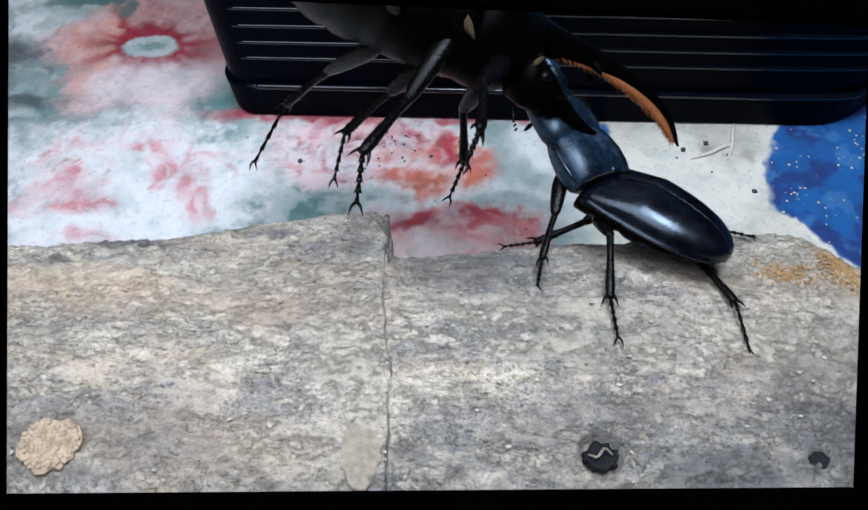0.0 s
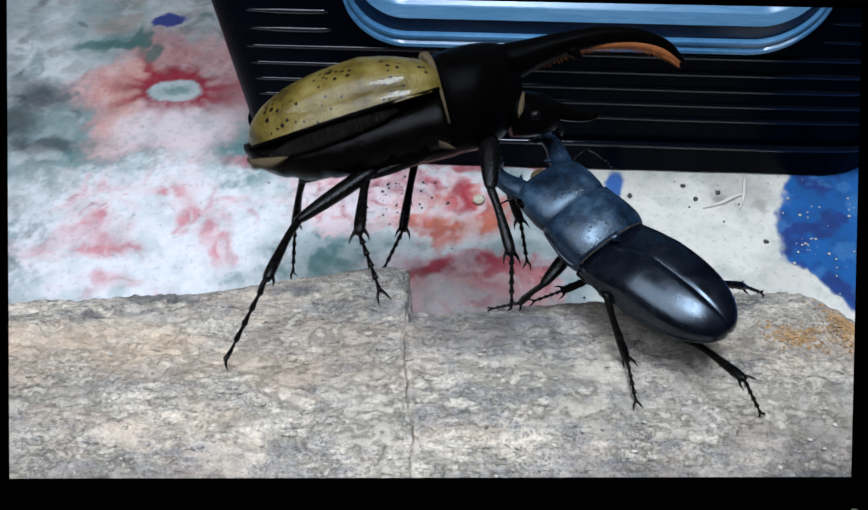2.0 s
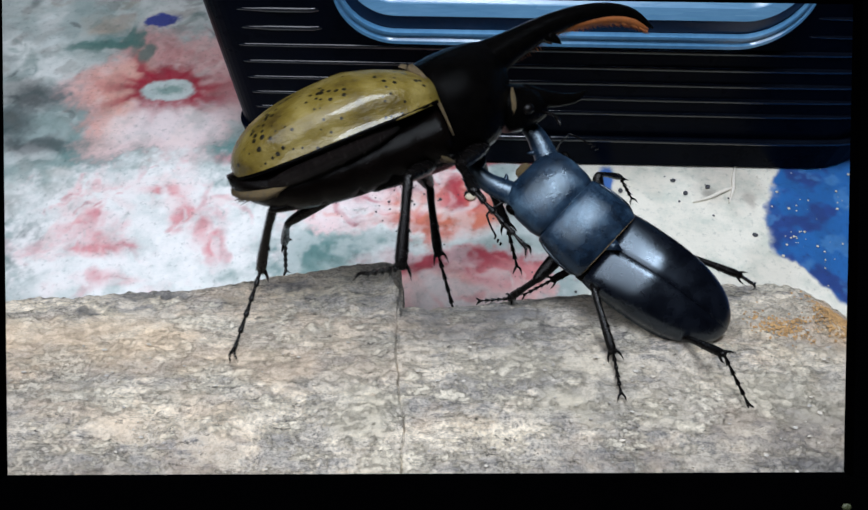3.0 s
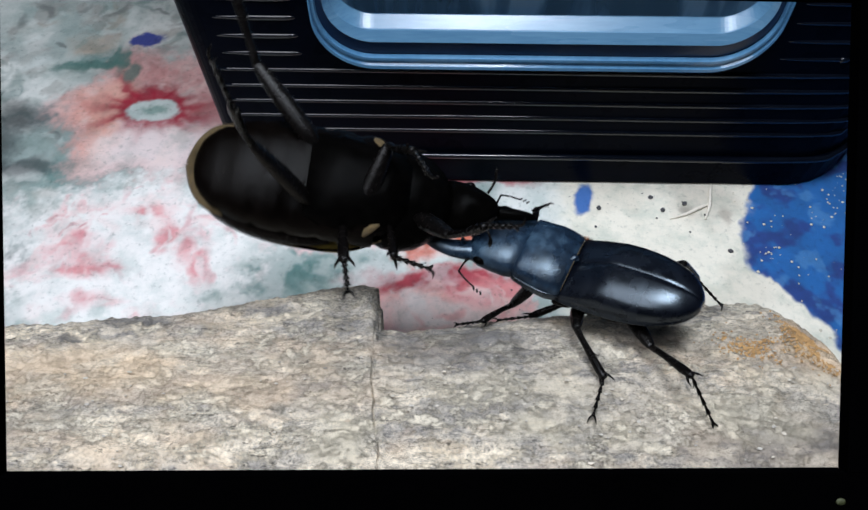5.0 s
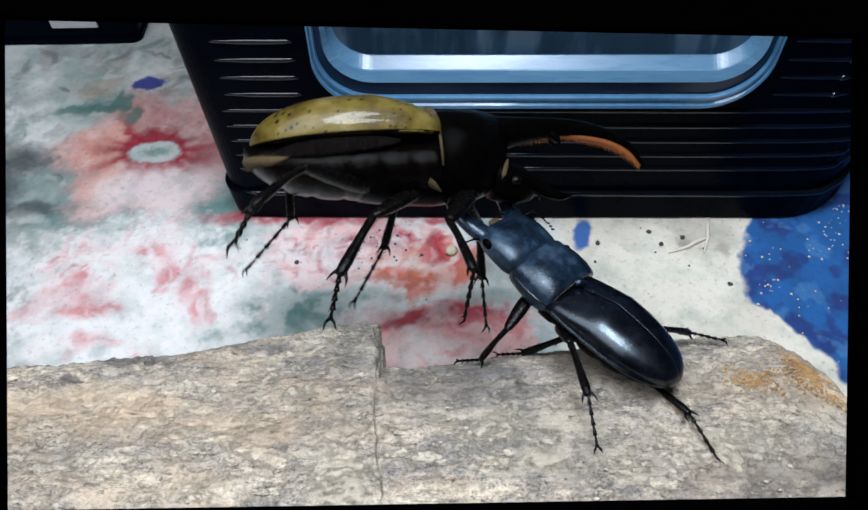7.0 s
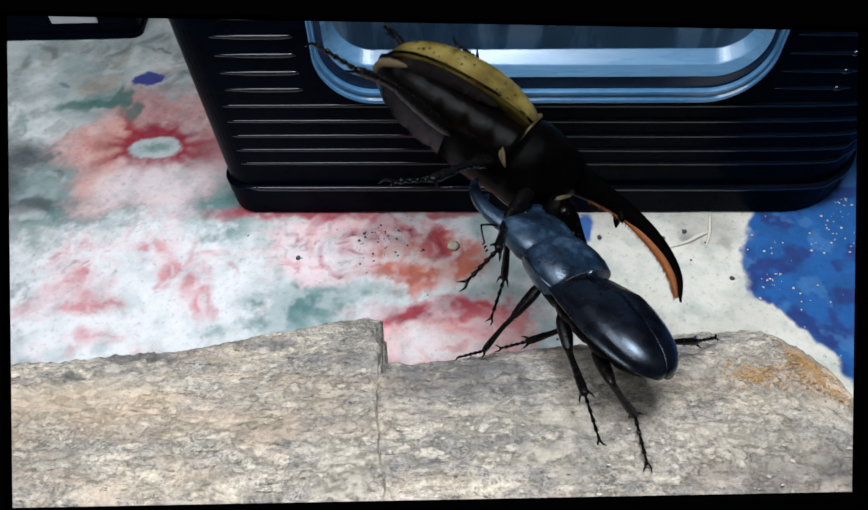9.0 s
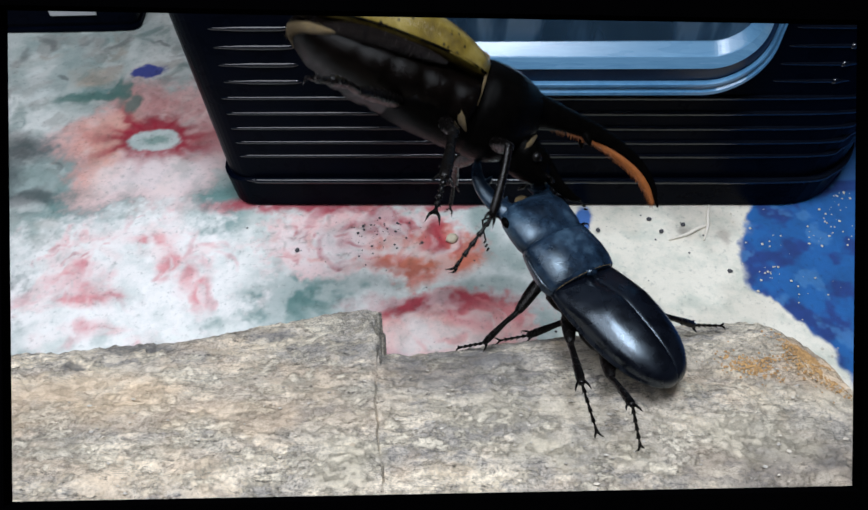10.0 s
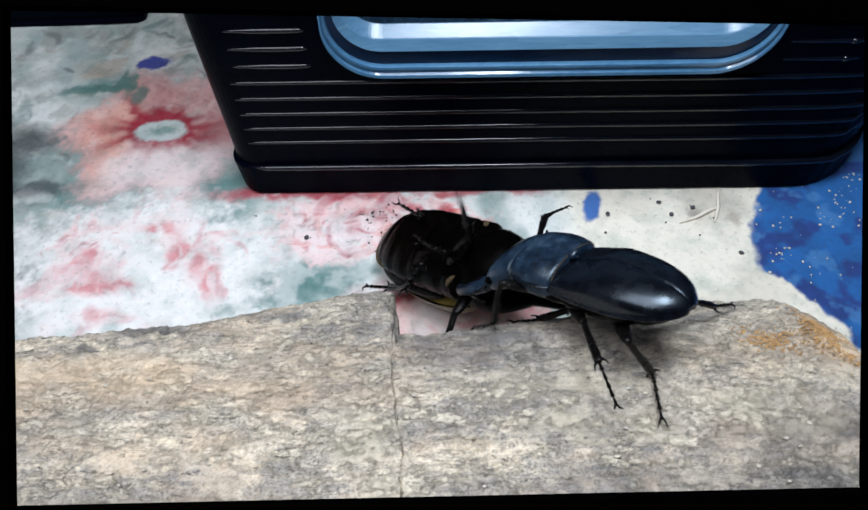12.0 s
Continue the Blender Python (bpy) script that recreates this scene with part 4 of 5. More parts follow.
def elytron(long, wide, high, base, flat=0.8, apex=2.6, drop=0.0, front=0.45, shoulder=0.93):
    """The right wing case in millimetres, from y = 0 back to y = -long."""
    rings = []
    for i in range(25):
        u = i / 24
        u = 1 - (1 - u) ** 1.5 if u > 0 else 0
        k = (shoulder + (1 - shoulder) * min(1, u / 0.2) ** 0.6) * (max(0.0, 1 - (max(0, u - 0.3) / 0.705) ** apex)) ** 0.5
        w, h = wide * k, high * (front + (1 - front) * min(1, u / 0.35)) * (k ** 0.9)
        z0 = base - drop * u * u
        ring = [(0.12 + (w - 0.12) * math.sin(a) ** 0.95, -long * u, z0 + h * math.cos(a) ** flat) for a in [math.pi / 2 * j / 12 for j in range(13)]]
        ring += [(w + 0.5 * k, -long * u, z0 - 0.25), (w + 0.4 * k, -long * u, z0 - 0.7), (w * 0.8, -long * u, z0 - 0.7), (0.12, -long * u, z0 - 0.2), (0.05, -long * u, z0 + h - 0.3), (0.06, -long * u, z0 + h - 0.06)]
        rings.append(ring)
    return scaled(loft(rings), MM)


# ---- the stag beetle ----
STAG_LEGS = {"lf": ((-7, 9, -6), (15, 16, 12)), "lm": ((-8, -5, -7), (13, 20, 17)), "lh": ((-6, -22, -7), (15, 19, 19)), "rf": ((7, 9, -6), (13, 14, 12)), "rm": ((8, -5, -7), (13, 18, 14)), "rh": ((7, -22, -6), (15, 18, 14))}


def stag_beetle():
    root = tagged(new("stag_beetle"), "black stag beetle with satin blue sheen standing on the log", "beetle")
    right = elytron(44, 14.0, 9.0, 0.0, 0.75)
    part("wing_case", right, stag_wing, root)
    part("wing_case", mirrored(right), stag_wing, root)
    part("scutellum", scaled(loft([[(-2.4, 0.6, 6.2), (2.4, 0.6, 6.2), (0, -3.5, 8.4)], [(-2.4, 0.6, 3), (2.4, 0.6, 3), (0, -3.5, 5)]]), MM), stag_satin, root)
    belly_rings = []
    for i in range(21):
        u = i / 20
        k = max(0.02, 1 - (max(0, u - 0.3) / 0.70) ** 2.4) ** 0.5
        groove = 0.94 if i % 4 == 3 else 1.0
        belly_rings.append(ring_y(2 - 44.5 * u, 12.9 * k * groove, 1.5, -8.5 * k * groove, 20))
    part("abdomen", scaled(loft(belly_rings), MM), belly, root)
    thorax = []
    for y, w, top, bot in ((-0.2, 12.0, 6.2, -5.5), (0.2, 12.9, 6.6, -6), (1.2, 13.4, 6.9, -7), (4, 13.9, 7.7, -7.8), (8, 13.9, 8.0, -8), (12, 13.4, 7.6, -7.6), (15.2, 13.1, 6.9, -6.6), (16.7, 12.9, 6.3, -5.8), (17.2, 12.3, 5.8, -5)):
        thorax.append(ring_y(y, w, top, bot, 28, 0.82))
    shield = part("pronotum", scaled(loft(thorax), MM), stag_satin, root, "broad satin blue-black neck shield")
    for k in (-1, 1):
        rim = tube([(k * 12.8, 0.5, 0.6, 0.35), (k * 14.0, 4, 0.9, 0.5), (k * 14.0, 9, 0.9, 0.5), (k * 13.3, 14, 0.7, 0.45), (k * 12.4, 16.8, 0.5, 0.3)], 12, 6)
        part("shield_rim", scaled(rim, MM), stag_wing, shield)
    for y, w, h in ((-0.1, 12.4, 6.4), (17.1, 11.8, 5.3)):
        seam = tube([(w * math.cos(radians(a)), y, h * math.sin(radians(a)) ** 0.8 + 0.1, 0.15) for a in range(4, 180, 16)], 26, 5)
        part("seam_fringe", scaled(seam, MM), tawny, shield, "thin pale golden fringe in the seam")
    skull = []
    for y, w, top, bot in ((16.4, 11.4, 4.8, -4.5), (17.5, 12.2, 5.6, -5.2), (20, 12.8, 6.1, -5.8), (25, 12.9, 6.2, -5.8), (29, 12.7, 5.4, -5.4), (32, 11.6, 4.2, -4.8), (34, 10.2, 2.8, -4.0), (34.8, 8.6, 1.6, -3.0)):
        skull.append(ring_y(y, w, top, bot, 28, 0.78))
    head = part("head", scaled(loft(skull), MM), stag_satin, root, "wide flat satin blue-black head")
    for k in (-1, 1):
        jaw = [tube([(k * 7.4, 31.5, -0.6, 4.0), (k * 9.4, 36.5, -0.4, 3.7), (k * 10.8, 41, 0, 3.1), (k * 11.0, 46, 0.5, 2.6), (k * 9.8, 50.5, 1.0, 2.1), (k * 7.2, 54.4, 1.4, 1.3), (k * 4.6, 56.2, 1.7, 0.25)], 24, 12, 0.72)]
        jaw.append(tube([(k * 10.0, 46.0, 0.4, 1.6), (k * 7.2, 46.6, 0.6, 1.1), (k * 5.2, 47.8, 0.8, 0.15)], 7, 8))
        jaw.append(tube([(k * 8.4, 36.0, -0.3, 1.3), (k * 6.0, 37.4, 0, 0.9), (k * 4.6, 38.6, 0.2, 0.15)], 6, 8))
        part("mandible", scaled(joined(*jaw), MM), stag_satin, head, "curved toothed black mandible")
        part("eye", scaled(ball((k * 12.2, 29.0, 1.2), 1.3, 2.2, 1.5), MM), jet, head)
        feeler = [tube([(k * 10.8, 32.4, -0.5, 0.5), (k * 14, 33.4, -0.2, 0.38), (k * 18.5, 33.6, 0.2, 0.34)], 8, 6), tube([(k * 18.5, 33.6, 0.2, 0.36), (k * 20.0, 30.5, -0.5, 0.32), (k * 21.0, 27, -1.5, 0.3)], 7, 6)]
        for q in range(3):
            feeler.append(tube([(k * (21.0 + 0.1 * q), 27 - 1.3 * q, -1.5 - 0.4 * q, 0.35), (k * (22.1 + 0.1 * q), 26.4 - 1.3 * q, -1.6 - 0.4 * q, 0.28)], 3, 6))
        part("antenna", scaled(joined(*feeler), MM), chitin, head, "elbowed thin antenna")
    part("lip", scaled(loft([ring_y(34.2, 3.2, 0.6, -2, 12), ring_y(36.6, 2.6, 0.2, -1.6, 12), ring_y(37.4, 1.4, -0.2, -1.2, 12)]), MM), tawny, head, "small tawny lip")
    return root, shield, head, {k: leg(root, leg_shapes(*[MM * v for v in spans], 0.0023)) for k, (_, spans) in STAG_LEGS.items()}


# ---- the hercules beetle ----
HERC_LEGS = {"rf": ((8, 12, -27), (20, 22, 21)), "rm": ((9, -6, -27), (22, 24, 27)), "rh": ((9, -22, -27), (31, 24, 29))}
HERC_LEGS.update({"l" + k[1]: ((-x, y, z), spans) for k, ((x, y, z), spans) in list(HERC_LEGS.items())})


def horned_beetle():
    root = tagged(new("horned_beetle"), "large horned beetle with spotted olive-yellow wing cases held in the mandibles", "beetle")
    right = elytron(59, 19.5, 14.2, -9.2, 0.62, 3.0, 3.6, 0.66, 0.76)
    part("wing_case", right, wing_spotted, root, "spotted olive-yellow wing case")
    part("wing_case", mirrored(right), wing_spotted, root, "spotted olive-yellow wing case")
    for k in (-1, 1):
        edge = [(k * 19.5 * (0.76 + 0.24 * min(1, u / 0.2) ** 0.6) * max(0.0, 1 - (max(0, u - 0.3) / 0.705) ** 3.0) ** 0.5, -59 * u - 0.3, -9.5 - 3.6 * u * u, 0.55) for u in (0.01, 0.1, 0.25, 0.4, 0.55, 0.7, 0.82, 0.9, 0.95, 0.98, 0.998)]
        part("wing_margin", scaled(tube(edge, 40, 8), MM), jet, root, "black wing margin")
    part("scutellum", scaled(loft([[(-3.6, 1.5, -3.6), (3.6, 1.5, -3.6), (0, -6, 2.2)], [(-3.6, 1.5, -8), (3.6, 1.5, -8), (0, -6, -3)]]), MM), jet, root)
    rings = []
    for i in range(31):
        u = i / 30
        k = max(0.03, 1 - (max(0, u - 0.35) / 0.66) ** 2.6) ** 0.5
        fold = 0.955 if i % 5 == 4 else 1.0
        rings.append(ring_y(-1 - 60 * u, 18.4 * k * fold, -8.9 - 3 * u, -12 - 17.5 * k * fold, 24, 0.9))
    part("abdomen", scaled(loft(rings), MM), belly, root, "black-brown ringed belly")
    for k in (-1, 1):
        part("flank_membrane", scaled(tube([(k * 17.0, -14, -12.4, 0.8), (k * 17.6, -22, -13.2, 2.2), (k * 17.2, -34, -14.4, 2.8), (k * 15.0, -45, -15.6, 2.6), (k * 10.5, -53, -16.8, 1.2)], 22, 10), MM), membrane, root, "wrinkled mauve-grey flank")
    tail = [tube([(k * 15.0, -48, -17.5, 0.4), (k * 12.0, -53, -18.2, 1.9), (k * 7.0, -57, -17.6, 2.3), (0, -59.4, -17.0, 2.3)], 16, 9, 0.8) for k in (-1, 1)]
    tuft = random.Random(9)
    for _ in range(260):
        a, d = tuft.uniform(-1, 1), tuft.uniform(-2.2, 1.6)
        x, y, z = 14.0 * a, -59.2 + 9.5 * a * a, -17.4 + d
        tail.append(tube([(x, y + 1.0, z, 0.14), (x * 1.04, y - tuft.uniform(1.0, 2.6), z - tuft.uniform(-0.4, 0.9), 0.02)], 2, 4))
    part("tail_fringe", scaled(joined(*tail), MM), tawny, root, "tawny hairy tail fringe")
    chest = [ring_y(-24, 14, -22, -30.0, 20), ring_y(-14, 16, -16, -31.5, 20), ring_y(0, 15, -10, -32, 20), ring_y(8, 13, -10, -31, 20)]
    part("chest", scaled(loft(chest), MM), jet, root)
    for k in (-1, 1):
        part("chest_bristle", scaled(tube([(k * 12.8, 0.0, -28.0, 0.4), (k * 14.4, -3.5, -25.5, 1.8), (k * 15.4, -6.0, -22.0, 1.7), (k * 15.6, -8.5, -18.5, 0.4)], 10, 7, 0.6), MM), tawny, root, "tuft of tawny bristle")
    shield = []
    for y, w, top, bot in ((-1.2, 12.5, -2.6, -27), (0.2, 15.4, -0.4, -30), (3, 16.8, 0.2, -31.5), (8, 17.0, 0.4, -32), (13, 15.6, 0.2, -31.5), (17, 13.0, -0.4, -30), (20.5, 10.2, -1.2, -27), (23.5, 7.4, -2.4, -22.5), (26, 5.4, -3.4, -18)):
        shield.append(ring_y(y, w, top, bot, 28, 0.92))
    pron = part("pronotum", scaled(loft(shield), MM), jet, root, "shining black neck shield")
    horn = [tube([(0, 14, -9.0, 8.6), (0, 23, -8.6, 6.6), (0, 34, -7.6, 4.6), (0, 46, -7.2, 3.5), (0, 57, -8.4, 2.9), (0, 67, -11.4, 2.4), (0, 75, -16.2, 1.7), (0, 80.4, -23.0, 0.35)], 36, 14)]
    for k in (-1, 1):
        horn.append(tube([(k * 1.6, 44, -9.4, 1.8), (k * 2.6, 45.5, -11.6, 1.2), (k * 3.0, 46.5, -13.4, 0.2)], 7, 8))
    part("thoracic_horn", scaled(joined(*horn), MM), jet, pron, "long curved black horn")
    fringe = [tube([(0, 32, -11.6, 0.5), (0, 46, -10.0, 0.9), (0, 56, -10.9, 1.5), (0, 65.5, -13.3, 1.7), (0, 73, -17.4, 1.4), (0, 78.4, -22.6, 0.5)], 28, 10)]
    rnd = random.Random(3)
    spine = curve_points([(0, 32, -12.0, 1.0), (0, 46, -10.8, 1.9), (0, 56, -12.2, 2.1), (0, 65, -14.8, 2.0), (0, 72.4, -18.6, 1.5), (0, 77.6, -23.0, 0.5)], 80)
    for p in spine:
        for _ in range(3):
            x = rnd.uniform(-1.0, 1.0)
            fringe.append(tube([(x, p[1], p[2] + 0.4, 0.16), (x * 1.15, p[1] + 0.5, p[2] - rnd.uniform(0.8, 1.7), 0.02)], 2, 4))
    part("horn_bristle", scaled(joined(*fringe), MM), amber, pron, "orange bristle under the horn")
    for k in (-1, 1):
        part("collar_bristle", scaled(tube([(k * 15.9, -0.4, -20, 0.35), (k * 15.2, -0.4, -11, 0.5), (k * 10.6, -0.4, -3.0, 0.9), (k * 3.6, -0.8, 0.0, 1.5)], 12, 7), MM), tawny, pron, "tawny collar fringe")
    skull = [ring_y(20, 8.5, -16, -31, 18), ring_y(25, 8.2, -17, -32.5, 18), ring_y(30, 6.8, -19, -33, 18), ring_y(34, 4.5, -22, -32.5, 18), ring_y(36, 2.2, -25, -31, 18)]
    head = part("head", scaled(loft(skull), MM), jet, root)
    lower = [tube([(0, 30, -23, 4.0), (0, 35, -26, 3.0), (0, 41, -29.5, 2.2), (0, 47, -31.5, 1.5), (0, 51, -31.0, 0.3)], 16, 12)]
    part("head_horn", scaled(joined(*lower), MM), jet, head, "black lower horn")
    for k in (-1, 1):
        part("eye", scaled(ball((k * 7.6, 27, -25.5), 1.5, 1.9, 1.8), MM), chitin, head)
        part("antenna", scaled(tube([(k * 5.5, 32, -29, 0.5), (k * 9.5, 33.5, -30.5, 0.45), (k * 12, 33, -32, 0.8), (k * 13.5, 32.4, -33, 0.3)], 9, 6), MM), chitin, head)
        part("face_bristle", scaled(tube([(k * 7.4, 20.5, -26.5, 0.4), (k * 7.2, 23.0, -22.5, 1.2), (k * 5.2, 25.6, -18.0, 0.3)], 8, 7), MM), tawny, pron, "tawny bristle by the mouth")
    return root, pron, head, {k: leg(root, leg_shapes(*[MM * v for v in spans], 0.0030)) for k, (_, spans) in HERC_LEGS.items()}


# ---- the monitor's black surround ----


def surround():
    root = tagged(new("monitor_frame"), "black plastic monitor frame with a faint green power mark", "monitor frame")
    w, h, far, deep = 0.019742, 0.011105, 0.0030, 0.0008
    s = 0.0004

    def bar(x0, x1, z0, z1):
        v = [(x, z, y) for y in (0, deep) for z in (z0, z1) for x in (x0, x1)]
        v = v[:4] + [(x, z, y) for x, z, y in v[4:]]
        return v, [(0, 1, 3, 2), (4, 5, 7, 6), (0, 1, 5, 4), (2, 3, 7, 6), (0, 2, 6, 4), (1, 3, 7, 5)]

    part("top_rail", bar(-w - far, w + far, h, h + far), matt_black, root, smooth=False)
    part("bottom_rail", bar(-w - far, w + far, -h - far, -h), matt_black, root, smooth=False)
    part("side_rail", bar(-w - far, -w, -h + 0.00002, h - 0.00002), matt_black, root, smooth=False)
    part("side_rail", bar(w, w + far, -h + 0.00002, h - 0.00002), matt_black, root, smooth=False)
    part("power_mark", ball((w * 0.985, -h - 0.00140, deep), 0.00024, 0.00018, 0.0001), lamp_green, root, "faint green power mark")
    return root


FRAME_ROWS = [
    (0.0, 1.29, 0.23, -49.63, 1.54, 4.54, -0.98), (0.5, 1.10, 0.23, -49.66, 1.34, 3.64, -0.85), (1.0, 0.76, 0.64, -49.98, 1.23, 2.42, -0.55),
    (1.5, 0.77, 0.89, -49.90, 0.78, 1.96, -0.45), (2.0, 0.43, 0.94, -50.05, 1.46, 1.95, -0.46), (2.5, 0.24, 0.98, -50.12, 1.64, 1.97, -0.37),
    (3.0, -0.09, 1.11, -50.37, 1.64, 1.47, -0.22), (5.0, -0.10, 1.32, -50.48, 2.28, 2.09, -0.33), (5.5, 0.08, 0.41, -50.44, 1.75, 2.26, -0.27),
    (6.0, 0.22, -0.62, -50.52, 1.53, 2.61, -0.28), (6.5, 0.22, -1.05, -50.42, 0.76, 2.81, -0.29), (7.0, 0.52, -0.85, -50.38, 1.04, 3.46, -0.18),
    (9.0, 0.83, -0.55, -50.18, 1.28, 3.38, 0.01), (9.5, 0.85, -0.39, -50.21, 1.28, 3.32, 0.07), (10.0, 0.79, -0.14, -50.24, 1.09, 3.28, 0.05),
    (10.5, 0.83, -0.11, -50.15, 1.14, 3.15, 0.03), (11.0, 0.88, -0.06, -50.02, 1.32, 3.22, 0.05), (11.5, 1.12, -0.09, -49.98, 1.19, 3.43, 0.08),
    (12.0, 1.24, -0.26, -50.01, 1.31, 3.55, 0.12),
]

# ---- how the beetles move ----
# seconds; millimetres and degrees of the body; pitch, roll and turn of the neck shield, then of the head
STAG_ROWS = [
    (0, 53.2, 151.3, 80.9, -1.9, 21.1, 48.1, 22.3, 8.1, -14.4, 0, 0, 0),
    (0.5, 47.5, 145, 87.6, -13.1, 19.1, 38.5, 20.1, 2.7, 7.6, 10.8, 3.6, 8),
    (1, 47.6, 145, 88.7, -9.4, 7.4, 36.4, 16, 3.6, 4.6, 5.7, 2, 1.6),
    (1.5, 46.7, 144, 90.8, -10.5, 4.4, 36.3, 12.2, 2.5, 0, 1.9, 0.6, 1.8),
    (2, 48.1, 143.5, 90.5, -10.9, -3.9, 38.4, 12.1, -2.4, -3.8, -0.2, -0.1, 0.2),
    (2.5, 53.6, 144.3, 85.4, 10.8, -3.2, 54.9, 0.4, -3.3, -4.8, -1.1, -0.4, -3.8),
    (3, 50.4, 141.9, 89.7, 18, -21.5, 50.4, -3.3, -2.1, -7.1, -0.6, -0.2, -2.1),
    (3.2, 51.5, 145.8, 89.4, -4.4, 5.3, 38.8, 12.4, -5.4, -1.1, 0.5, 0.2, -2.8),
    (4.8, 52.5, 151.5, 85.2, 9.3, 16.1, 42.6, 6, -0.9, -1.9, 1.3, 0.5, 1),
    (5, 51.3, 150.1, 78.8, -17.7, -2.3, 57.9, 20.8, 2.7, 4.9, -1.9, -0.7, 1.7),
    (5.2, 49.7, 147.5, 88.8, -14.2, 12.9, 44.5, 20.8, -7.7, 3.9, 0, 0, 0),
    (5.5, 49.6, 149.2, 87.8, -4.2, 17.7, 41.7, 14.1, -5.6, 5.2, 1.9, 0.7, -6.1),
    (6, 49, 150, 86, -2.6, 20.2, 37.7, 11, 0.4, 5.4, 2.6, 0.9, 1.9),
    (6.5, 49.6, 149.8, 86.4, 6.9, 18.6, 46.8, 1.8, -4.3, -1.8, -0.8, -0.3, 0.8),
    (7, 49.3, 150.1, 85.1, 2.4, 19.5, 42, 5.5, -2.6, 2.6, 2.3, 0.8, -1.4),
    (7.2, 48.9, 148.7, 88, 3.1, 28.6, 40.4, 5.1, -1.4, 4.1, 4.5, 1.6, -0.2),
    (8.8, 52.1, 146.3, 91.8, -14.9, 23.9, 14.3, 10.2, -1.3, 11.1, 0, 0, 0),
    (9, 51.2, 146.4, 91.6, -15.8, 23.6, 15.2, 8.1, -3.3, 12.5, 0, 0, 0),
    (9.5, 50.6, 148.2, 86.9, -22.3, 17.8, 16.9, 9.5, 0.9, 12.1, 0, 0, 0),
    (10, 52.5, 147.3, 88.1, 0.3, 11.8, 31.2, 9.7, -2.1, 0, 0.4, 0.1, 1),
    (10.5, 52, 149.8, 87.6, 4.5, 16.4, 30.1, 7.4, -6.6, -0.2, 0.2, 0.1, -1.1),
    (11, 51.9, 149.2, 88.6, 5.1, 16.2, 31.2, 6.5, -1.5, 2.3, 2.8, 1, -2.3),
    (11.3, 48, 148.4, 89.6, -4.9, 27.4, 31.8, 8.1, -2.5, 9.9, 2.2, 0.7, 7.1),
    (11.4, 48.5, 149, 86.8, -14.6, 19.4, 29.7, 14.4, 4.6, 7.9, 0, 0, 0),
    (11.5, 49.2, 148.6, 87.8, -10.8, 18.2, 30.8, 13.3, 2.6, 9.6, -30, 0, 0),
    (11.6, 51.2, 146.1, 89.3, -6.7, 15.8, 29.5, 12.2, 3.1, 13.1, 0.2, 0, 10.7),
    (11.8, 42.2, 148.1, 82.9, -27.5, 6.5, 36.8, 6.8, -3.2, 6.8, -30, 0, 0),
    (12, 44.6, 144.5, 85.6, -25.9, 5.7, 39.7, 1.8, -0.9, 5.9, -30, 0, 0),
]
